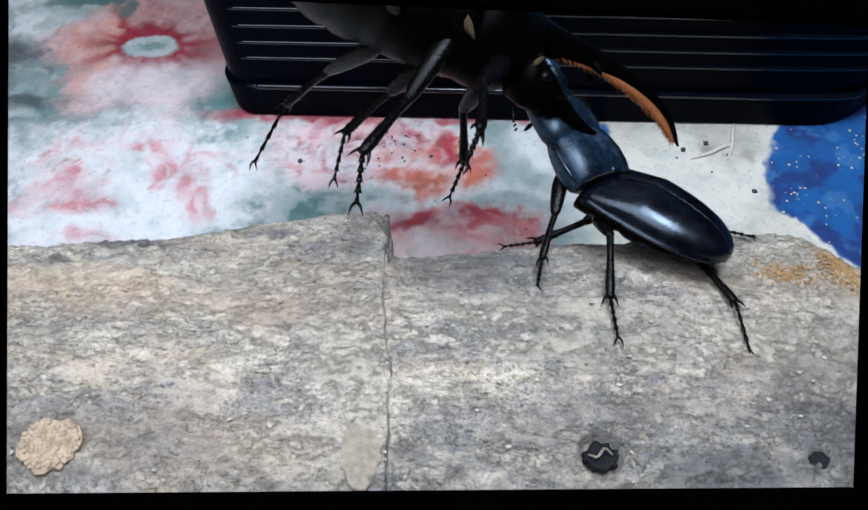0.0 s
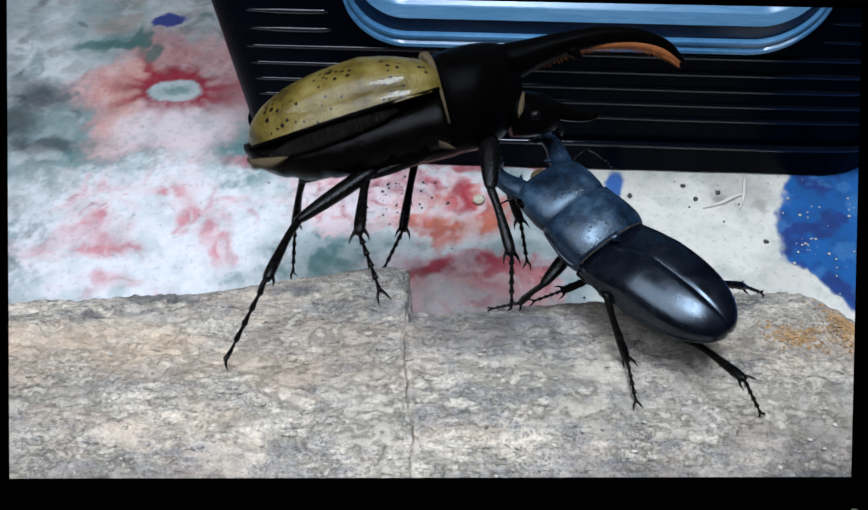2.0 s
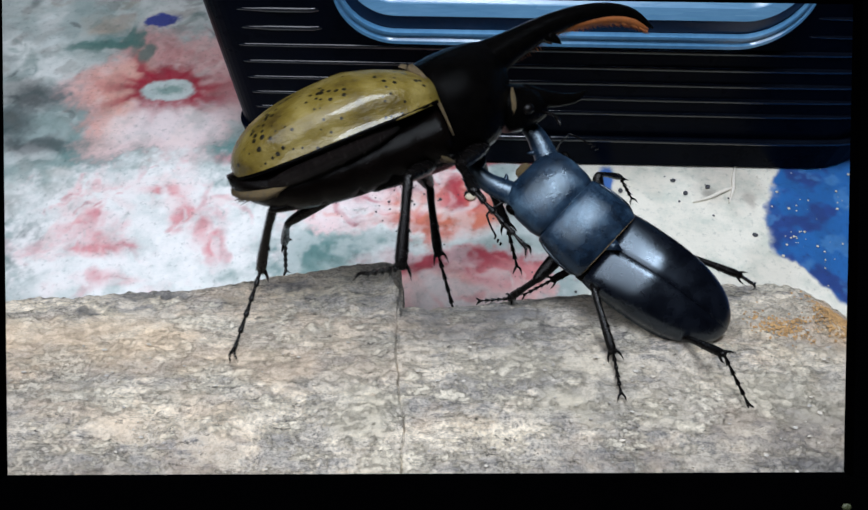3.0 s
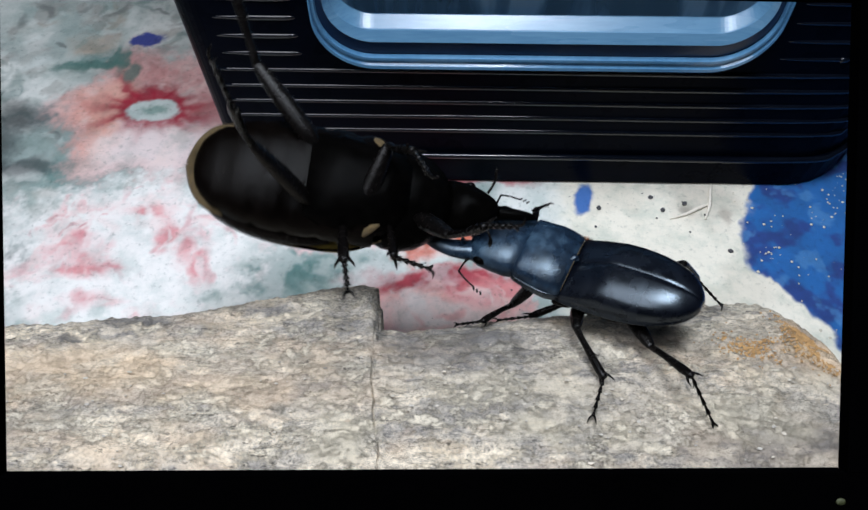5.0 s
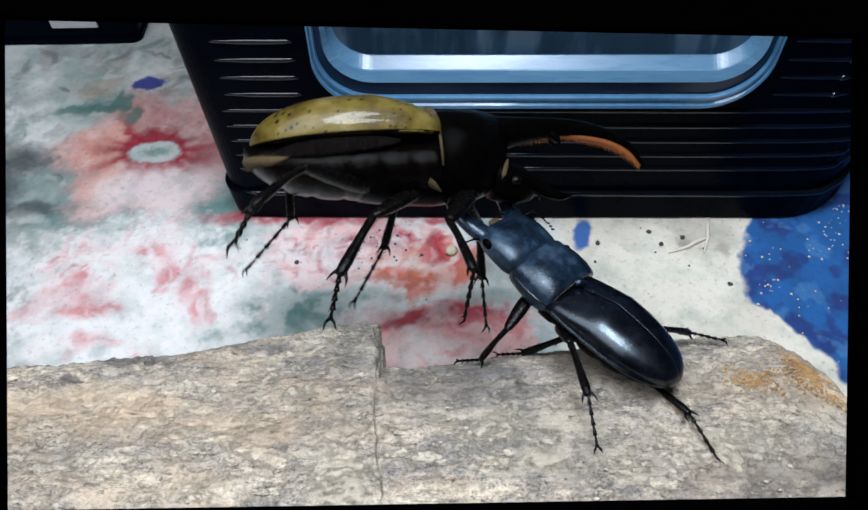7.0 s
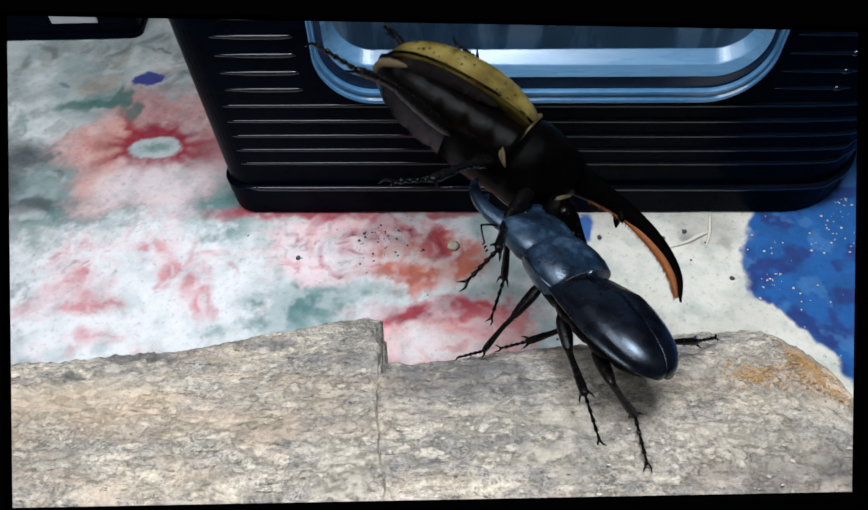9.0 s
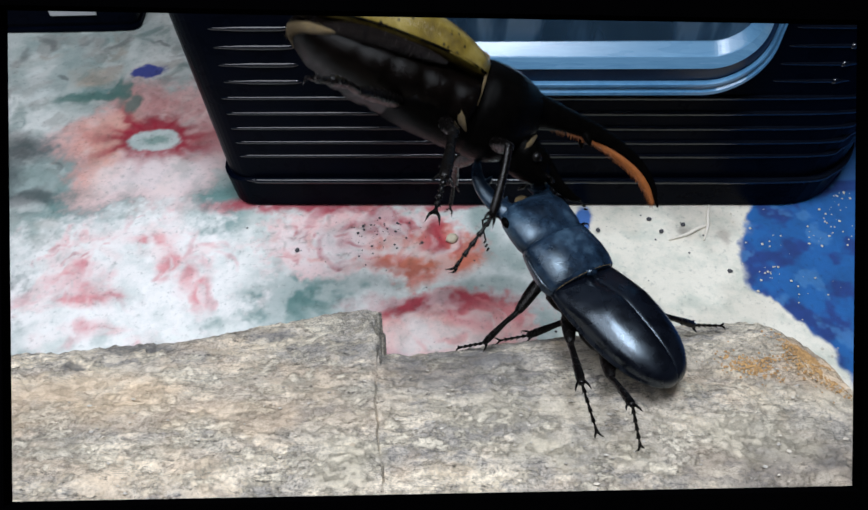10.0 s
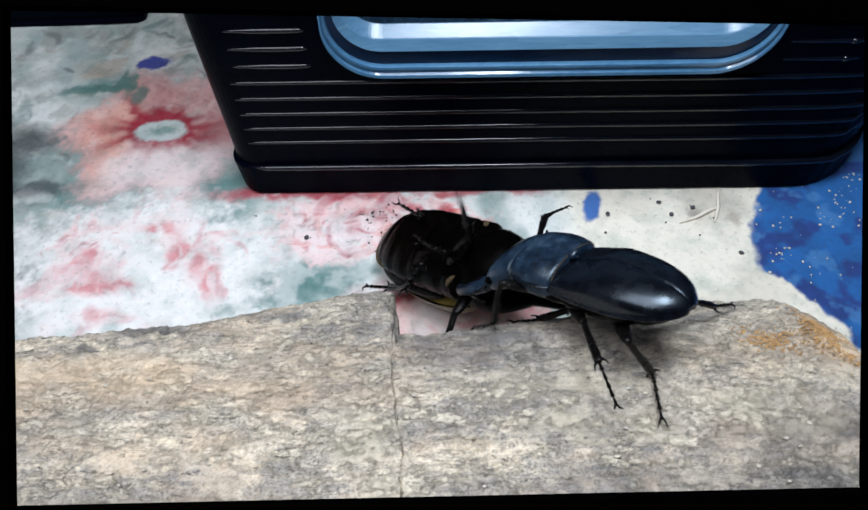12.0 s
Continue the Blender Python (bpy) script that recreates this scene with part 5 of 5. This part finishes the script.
# seconds; millimetres and degrees of the body; pitch of the neck shield
HERC_ROWS = [
    (0, 12.2, 199, 120.8, -52.3, -60.9, -45.2, -4.9),
    (0.5, 4.9, 189.7, 127.7, -29.3, -63.8, -57.1, -11.1),
    (1, -0.6, 198.9, 124.7, -2.4, -42.1, -79.8, -6.1),
    (1.5, -4.9, 198.5, 122.6, 2, -43.9, -81.4, -3.9),
    (2, -8.9, 190.3, 125.5, 7.2, -40.3, -79.1, 0.6),
    (2.5, -12.8, 177.6, 126.2, 7.2, -41.8, -73.8, 2.2),
    (3, -9.3, 176.2, 132.2, 0.9, -37.3, -64.4, 7.1),
    (3.2, 0.7, 202.3, 120.7, -10.7, -41.7, -67.7, 4.9),
    (4.8, 21.6, 219.8, 130.2, -117.1, -27.7, 14.7, -0.3),
    (5, -16.8, 173.7, 82.9, -164.8, -22.4, 83.2, 13.3),
    (5.2, -0.1, 222.9, 89.7, -84.9, -70.6, -11, -11.3),
    (5.5, -1.5, 204.9, 113.9, -116.4, -66, 29.8, -6),
    (6, 3.2, 213.1, 111.1, -17.6, -51.7, -67.2, -1.3),
    (6.5, -4.2, 201.2, 120.3, -4.3, -43, -69.6, -2.9),
    (7, 3.6, 201.7, 119.4, -17.3, -49.7, -66.9, 3.1),
    (7.2, 9, 212.8, 109.5, -40.6, -50.4, -48.3, 4.4),
    (8.8, 45, 214.7, 103.1, -55.3, -58.9, -69.2, -0.7),
    (9, 43.1, 217.7, 96.9, -51.8, -65.4, -70.8, -3.9),
    (9.5, 37.2, 218, 85.9, -41.9, -68.4, -73.9, -2),
    (10, 21, 209, 129.8, -42.7, -48.9, -62.7, 1.1),
    (10.5, 23.9, 202.1, 142.7, -50.7, -41.4, -61.6, 5.5),
    (11, 32.7, 226.9, 113.7, -116.2, -35.9, 0.6, -0.6),
    (11.3, 29.6, 226, 102.8, -95.1, -45.9, -16.4, 0),
    (11.4, 25.9, 206.3, 70.5, -141.8, -26.1, 21.5, 0),
    (11.5, 24.8, 188.1, 32.6, 149.1, -14.5, 67.4, -3),
    (11.6, 25.9, 163.2, 38.5, 157.9, -9.6, 60.1, -1.7),
    (11.8, 25.8, 182.7, 22.1, 156.2, -14.8, 56, -2),
    (12, 27.1, 181.7, 22.5, 155.8, -13.4, 55.1, -1.5),
]
# ways of femur, shin and foot in the beetle's space: seconds, then bearing and rise of each in degrees
STAG_WAYS = {}
STAG_WAYS["lf"] = [(0, -147, -31, -154, -28, -154, -13), (0.5, -147, -4, 77, -51, 121, -45), (1, -160, -22, 121, -53, 108, -36), (1.5, -166, -27, 96, -60, 134, -19), (2, -174, -16, 117, -56, 141, -7), (2.5, 169, -18, 115, -68, 127, -12), (3, 173, -6, 161, -58, 130, -14), (3.2, -177, -18, 141, -59, 125, -34), (4.8, -166, -44, -180, -47, 113, -53), (5, 118, -44, 173, 28, 109, -10), (5.2, -175, -23, 112, -48, 99, -34), (5.5, -165, -35, 123, -65, 108, -40), (6, -162, -34, 149, -72, 103, -43), (6.5, -168, -29, 150, -73, 99, -47), (7, -165, -27, 151, -74, 102, -41), (7.2, -157, -51, 112, -82, 96, -45), (8.8, -175, -67, 175, -68, 130, -49), (9, -174, -63, 165, -72, 127, -42), (9.5, -164, -29, 141, -69, 118, -34), (10, -163, -41, 174, -53, 131, -38), (10.5, -156, -46, -168, -51, 140, -47), (11, -158, -46, -171, -57, 136, -50), (11.3, -156, -54, 76, -81, 113, -43), (11.4, -161, -38, 105, -70, 121, -29), (11.5, -164, -40, 121, -72, 120, -31), (11.6, -172, -40, 130, -71, 124, -39), (11.8, 119, -46, -159, 20, 98, -30), (12, 155, 30, 143, -72, 106, -17)]
STAG_WAYS["lm"] = [(0, -136, 14, -141, -26, -141, -2), (0.5, -133, 20, -90, -55, -134, -7), (1, -131, 28, -97, -44, -130, 4), (1.5, -130, 28, -92, -48, -129, 2), (2, -131, 38, -110, -46, -128, 10), (2.5, -153, 65, -144, -11, -158, 22), (3, 169, 62, -130, 8, -146, 44), (3.2, -162, 43, -117, -25, -119, -12), (4.8, -144, 9, -120, -8, -134, 12), (5, -155, 16, -130, -3, -166, 13), (5.2, -152, 4, -97, -43, -149, -4), (5.5, -133, 16, -130, -3, -113, -45), (6, -127, 15, -124, -2, -110, -36), (6.5, -136, 21, -134, 7, -122, -33), (7, -134, 23, -126, -1, -117, -29), (7.2, -132, 19, -123, -7, -101, -42), (8.8, -104, -21, -108, 0, -59, -48), (9, -101, -24, -108, 0, -60, -50), (9.5, -106, -22, -112, -2, -70, -50), (10, -128, 8, -125, 17, -97, -34), (10.5, -125, 8, -121, 13, -100, -22), (11, -128, 18, -105, -24, -118, 13), (11.3, -127, 11, -93, -42, -110, -8), (11.4, -129, 10, -96, -44, -113, -11), (11.5, -130, 13, -97, -43, -116, -6), (11.6, -120, 11, -121, 5, -90, -53), (11.8, -120, 3, -122, -6, -98, -57), (12, -122, 6, -127, 0, -101, -73)]
STAG_WAYS["lh"] = [(0, -64, 1, -118, 1, -137, -9), (0.5, -74, 3, -109, -2, -46, -52), (1, -74, -2, -99, 14, -60, -55), (1.5, -73, -5, -96, 9, -55, -58), (2, -78, -11, -100, 17, -65, -65), (2.5, -85, 24, -112, 50, -145, -19), (3, -107, 37, -95, 64, -115, -8), (3.2, -99, 0, -70, 26, -106, -54), (4.8, -106, 15, -120, 29, -74, -11), (5, -130, 3, -118, 17, -123, -51), (5.2, -74, -26, -122, 11, -79, -57), (5.5, -87, 2, -112, 15, -72, -45), (6, -88, 8, -106, 14, -64, -31), (6.5, -99, 18, -121, 25, -81, -25), (7, -58, -7, -106, 16, -111, -2), (7.2, -54, -1, -84, 17, -117, -14), (8.8, -106, 0, 4, -42, -106, -7), (9, -103, -4, -5, -41, -109, -7), (9.5, -110, 0, -4, -50, -110, -13), (10, -133, 20, -123, 33, -67, -58), (10.5, -146, 34, -57, -24, -134, 9), (11, -146, 39, -59, -29, -133, 9), (11.3, -129, 17, -34, -41, -128, -6), (11.4, -128, 9, -30, -48, -129, -8), (11.5, -131, 14, -35, -45, -133, -6), (11.6, -132, 20, -30, -41, -135, -1), (11.8, -131, 12, -22, -68, -125, -14), (12, -131, 7, -4, -65, -135, -8)]
STAG_WAYS["rf"] = [(0, 46, -6, 45, 1, -4, -20), (0.5, 44, -2, 43, 4, 14, -25), (2, 55, -22, 55, -16, 24, -32), (3, 36, 12, -45, -46, -98, -41), (3.2, 60, 42, -14, -28, -54, -53), (5.5, 48, 2, 31, -12, 6, -28), (6, 38, -5, 33, -4, 6, -26), (6.5, 34, -13, 31, -7, 4, -19), (10, 46, -18, 45, -12, 17, -22), (10.5, 43, -19, 43, -13, 15, -23), (12, 100, 41, 30, 11, -1, -5)]
STAG_WAYS["rm"] = [(0, 142, -44, 126, -43, 99, -38), (0.5, 144, -43, 77, -46, 122, -24), (1, 160, -32, 116, -51, 109, -34), (1.5, 146, -37, 122, -45, 116, -40), (2, 135, -35, 132, -36, 131, -35), (2.5, 158, -33, 131, -47, 122, -40), (3, 156, -37, 153, -39, 153, -38), (3.2, 138, -41, 133, -43, 132, -42), (4.8, -171, -33, 138, -61, 110, -48), (5, 161, -22, 121, -19, 112, -5), (5.2, 142, -40, 113, -39, 107, -34), (5.5, 174, -41, 114, -54, 97, -39), (6, 177, -58, 57, -60, 50, -41), (6.5, -170, -31, 116, -60, 88, -49), (7, -169, -28, 117, -55, 86, -47), (7.2, -174, -39, 94, -62, 68, -47), (8.8, 131, -53, 119, -53, 117, -52), (9, 136, -52, 116, -52, 113, -50), (9.5, 161, -39, 120, -44, 110, -34), (10, 167, -43, 135, -52, 126, -46), (10.5, -174, -38, 143, -61, 116, -51), (11, -177, -41, 140, -62, 117, -53), (11.3, 180, -44, 97, -61, 77, -44), (11.4, 174, -37, 111, -48, 95, -35), (11.5, 171, -40, 116, -51, 100, -38), (11.6, 157, -45, 122, -50, 114, -45), (11.8, -175, -22, 107, -26, 96, -20), (12, 162, -28, 105, -26, 100, -19)]
STAG_WAYS["rh"] = [(0, -13, 17, -25, -38, -81, 21), (0.5, -15, -12, -15, -14, -16, -13), (1, -9, -19, -11, -25, -18, -25), (1.5, -10, -28, -10, -29, -10, -29), (2, -4, -32, -13, -38, -17, -44), (2.5, 9, 5, -62, -28, -87, -13), (3, -18, -41, -75, 2, -68, -42), (3.2, 6, -30, -35, -13, -16, -36), (4.8, -28, 26, -6, -20, -68, 2), (5, -37, 0, -8, -67, -97, -42), (5.2, -21, -9, -9, -38, -37, -33), (5.5, -29, 9, -11, -25, -38, -16), (6, -18, 9, -16, -18, -36, 0), (6.5, -21, 18, -24, -22, -63, 9), (7, -21, 12, -17, -19, -53, 10), (7.2, -20, 12, -20, -1, -34, 11), (8.8, 9, -3, 9, -3, 10, -3), (9, 5, -4, 6, -4, 11, -1), (9.5, 7, -9, 7, -9, 7, -9), (10, 9, -4, -19, -25, -22, -4), (10.5, 5, 3, -22, -17, -24, 6), (11, 1, -7, -32, -11, -9, 6), (11.3, -13, 1, -14, 1, -14, 2), (11.4, -8, -10, -10, -11, -9, -10), (11.5, -9, -11, -12, -12, -10, -10), (11.6, -9, -12, -4, -14, -5, -11), (11.8, -11, -30, -10, -30, -10, -29), (12, -17, -34, -9, -36, -1, -26)]
HERC_WAYS = {}
HERC_WAYS["rf"] = [(0, -43, -51, -11, -61, -22, -49), (0.5, -52, -45, 95, -81, -26, -56), (1, -15, -52, -7, -28, -6, -45), (1.5, -13, -29, 8, -39, -10, -62), (2, -22, -42, -3, -52, -173, -69), (2.5, -35, 3, -5, -12, -10, -15), (3, -44, 0, -14, -6, 27, -46), (3.2, -41, -39, 0, -30, 151, -51), (5, -152, 16, 175, -46, 116, -55), (5.2, -120, -24, -11, -75, 9, -64), (5.5, -9, -81, -178, -64, -176, -5), (6, -7, -5, -103, -86, -147, -61), (6.5, -47, -18, 17, -40, -179, -54), (7, -44, -32, 10, -45, 172, -52), (7.2, -46, -43, -14, -44, -173, -57), (8.8, -10, -65, 3, -48, -18, -51), (9, -14, -71, 8, -42, -14, -64), (9.5, -22, -50, 9, -44, -11, -76), (10, -6, -12, 31, -83, -102, -77), (11, -164, -22, 133, -31, 115, -49), (11.3, -146, -27, -18, -79, 23, -65), (11.4, -124, -3, 134, -52, 137, -67)]
HERC_WAYS["rm"] = [(0, -138, -64, -66, -63, -6, -50), (0.5, -54, -45, -127, -65, -12, -49), (1, -52, -16, -28, -46, -3, -29), (1.5, -55, -8, -27, -54, 2, -31), (2, -87, -7, -17, -29, 3, -27), (2.5, -44, 0, -133, -58, -7, -10), (3, -34, 8, -63, -60, -33, 26), (3.2, -30, -26, -48, -52, -156, -18), (5, -166, 14, 177, -48, 180, -62), (5.2, -143, -63, -94, -67, 6, -73), (5.5, -148, -41, -150, -47, -84, -84), (6, -60, -32, -44, -46, -23, -36), (6.5, -52, 4, -42, -44, -23, -21), (7, -59, -23, -48, -46, -16, -25), (7.2, -84, -52, -64, -53, -34, -39), (10, -6, -21, -9, -44, -14, -29), (11, -153, -21, -90, -85, -67, -84), (12, -108, 18, 146, -31, 142, -33)]
HERC_WAYS["rh"] = [(0, -28, 1, -31, -50, -36, -43), (0.5, -59, -28, -24, -40, -10, -32), (1, -49, -7, -114, -60, -25, -33), (1.5, -70, -3, 9, -26, -7, -26), (2, -71, -16, -29, -24, -93, -44), (2.5, -87, 12, -19, -33, -118, -53), (3, -94, 6, -143, -52, -48, -31), (3.2, -56, -8, -20, -26, -20, -21), (5.2, -45, -12, -30, -32, -33, -36), (5.5, -24, -76, -134, -51, -60, -77), (6, -55, -16, -24, -27, -12, -22), (6.5, -47, -3, -23, -13, -24, -25), (7, -48, 9, -44, -29, -16, -21), (7.2, -62, 6, -37, -35, -26, -28), (10, -34, -17, -23, -15, -15, -14), (11.6, -151, 2, -84, 28, -83, 0), (11.8, -159, 11, -90, 39, 132, -50), (12, -169, 14, -88, 27, 135, -58)]
HERC_WAYS["lf"] = [(0, 176, -4, 151, -29, 170, -21), (0.5, -172, -16, 152, -40, 178, -55), (2, 153, -53, 131, -76, 169, -69), (6.5, 134, -54, 107, -76, 112, -71), (7, 138, -33, 158, -65, 70, -84), (7.2, 144, -25, 76, -50, 117, -36), (8.8, 167, -8, 131, -40, 117, -59), (9, 173, -15, 147, -34, 152, -47), (9.5, -180, -7, 159, -8, 156, -18)]
HERC_WAYS["lm"] = [(0.5, -164, -8, -159, -23, 173, -21), (1.5, -170, -15, -86, -60, -155, -34), (2, -169, -23, -70, -63, -147, -37), (2.5, -177, -31, -63, -66, -150, -13), (3, 154, -43, -58, -76, -151, -84), (5, 14, -24, 152, -67, 176, -53), (5.5, 140, 41, 119, -80, -24, -74), (6, 143, -25, 11, -86, 52, -79), (7.2, -180, 13, -155, -54, -114, -52), (8.8, -60, 51, -105, 48, -12, -32), (9, -50, 51, -87, 49, -20, -30), (9.5, -57, 47, -85, 52, -140, 24), (11, 0, 15, 6, -48, 10, -71), (11.8, -11, 16, 94, -51, -52, 27), (12, 59, -39, 112, -55, 117, -57)]
HERC_WAYS["lh"] = [(0.5, -161, 2, -157, -15, -164, -38), (1, -108, -26, -149, -52, -153, -49), (1.5, -118, -12, -159, -42, 166, -39), (2, -119, -6, -148, -48, -150, -47), (2.5, -126, -11, -164, -26, -159, -35), (3, -119, -18, -175, -29, -170, -36), (3.2, -143, 7, -158, -39, -171, -19), (5, -68, -50, -79, -79, -108, -79), (5.5, -123, 20, 53, -83, -55, -70), (8.8, -73, 35, -130, 21, -149, 24), (9, -61, 33, -107, 25, -132, 26), (9.5, -64, 27, -68, 15, -113, 39), (11.6, -29, 15, 127, -61, -66, 27), (11.8, -38, 19, 131, -55, -76, 14), (12, -36, 23, 131, -57, -75, 18)]


def glide(rows, t):
    """Smooth values between rows of (seconds, value, ...), with no overshoot."""
    ts = [r[0] for r in rows]
    v = np.array([r[1:] for r in rows], float)
    if t <= ts[0] or len(rows) == 1:
        return v[0]
    if t >= ts[-1]:
        return v[-1]
    k = max(i for i in range(len(ts) - 1) if ts[i] <= t)

    def slope(i):
        if i == 0 or i == len(ts) - 1:
            return v[0] * 0
        h0, h1 = ts[i] - ts[i - 1], ts[i + 1] - ts[i]
        a, b = (v[i] - v[i - 1]) / h0, (v[i + 1] - v[i]) / h1
        mean = (h1 * a + h0 * b) / (h0 + h1)
        return np.where(a * b > 0, np.clip(mean, -3 * np.minimum(abs(a), abs(b)), 3 * np.minimum(abs(a), abs(b))), 0)

    h = ts[k + 1] - ts[k]
    u = (t - ts[k]) / h
    return v[k] * (2 * u ** 3 - 3 * u * u + 1) + v[k + 1] * (3 * u * u - 2 * u ** 3) + h * (slope(k) * (u ** 3 - 2 * u * u + u) + slope(k + 1) * (u ** 3 - u * u))


def body_rows(rows):
    """Rows of seconds, place and quaternion, each turn the short way from the one before."""
    out, last = [], None
    for t, x, y, z, a, b, c, *_ in rows:
        q = pose(0, 0, 0, a, b, c).to_quaternion()
        if last is not None:
            q.make_compatible(last)
        last = q
        out.append((t, x * MM, y * MM, z * MM, *q))
    return out


def bent(pivot, pitch, roll, turn):
    """A turn of a part about a joint given in millimetres."""
    p = Matrix.Translation(Vector(pivot) * MM)
    return p @ pose(0, 0, 0, 0, 0, turn) @ pose(0, 0, 0, pitch) @ pose(0, 0, 0, 0, roll) @ p.inverted()


def way_of(bearing, rise):
    a, e = radians(bearing), radians(rise)
    return (math.cos(e) * math.cos(a), math.cos(e) * math.sin(a), math.sin(e))


def walk_legs(legs, table, ways, hip_at, times):
    """Key femur, shin and foot of each leg; each hangs on the end of the one before."""
    for k, (hip, spans) in table.items():
        paths = [[(r[0], *way_of(*r[1 + 2 * i:3 + 2 * i])) for r in ways[k]] for i in range(3)]
        side, back = (1 if k[0] == "r" else -1), {"f": 0.5, "m": -0.15, "h": -0.75}[k[1]]
        keys = [[], [], []]
        for t in times:
            p = hip_at(k, t) @ (Vector(hip) * MM)
            for i in range(3):
                rest = Vector((side * (0.8, 0.45, 0.35)[i], back * (1, 0.7, 0.9)[i], (-0.15, -0.85, -0.75)[i])).normalized()
                way = Vector(glide(paths[i], t)).normalized()
                turn = rest.rotation_difference(way).to_matrix() @ aim(Vector(), rest, Vector((0, 0, 1))).to_3x3()
                m = turn.to_4x4()
                m.translation = p
                keys[i].append((t, m))
                p = p + way * spans[i] * MM
        for ob, rows in zip(legs[k], keys):
            walk(ob, rows)


def motions():
    frame_thing = surround()
    walk(frame_thing, [(t, EYES[t] @ pose(0.7 * MM * x, 0.7 * MM * y, 0.7 * MM * z, a, b, c)) for t, x, y, z, a, b, c in FRAME_ROWS])
    times = [i / 10 for i in range(121)]

    def key_body(thing, rows):
        smooth = body_rows(rows)
        for_walk = []
        for t in times:
            v = glide(smooth, t)
            for_walk.append((t, Matrix.LocRotScale(v[:3], Quaternion(v[3:]).normalized(), None)))
        walk(thing, for_walk)

    stag, shield, skull, legs = stag_beetle()
    key_body(stag, STAG_ROWS)
    necks = [(r[0], *r[7:]) for r in STAG_ROWS]
    neck = {t: glide(necks, t) for t in times}
    fore = {t: bent((0, 0, 1), *neck[t][:3]) for t in times}
    walk(shield, list(fore.items()))
    walk(skull, [(t, m @ bent((0, 17, 1), *neck[t][3:])) for t, m in fore.items()])
    walk_legs(legs, STAG_LEGS, STAG_WAYS, lambda k, t: fore[t] if k[1] == "f" else Matrix(), times)

    herc, shield, skull, legs = horned_beetle()
    key_body(herc, HERC_ROWS)
    pitches = [(r[0], r[7]) for r in HERC_ROWS]
    rows = [(t, bent((0, 0, -10), glide(pitches, t)[0], 0, 0)) for t in times]
    walk(shield, rows)
    walk(skull, rows)
    walk_legs(legs, HERC_LEGS, HERC_WAYS, lambda k, t: Matrix(), times)


motions()
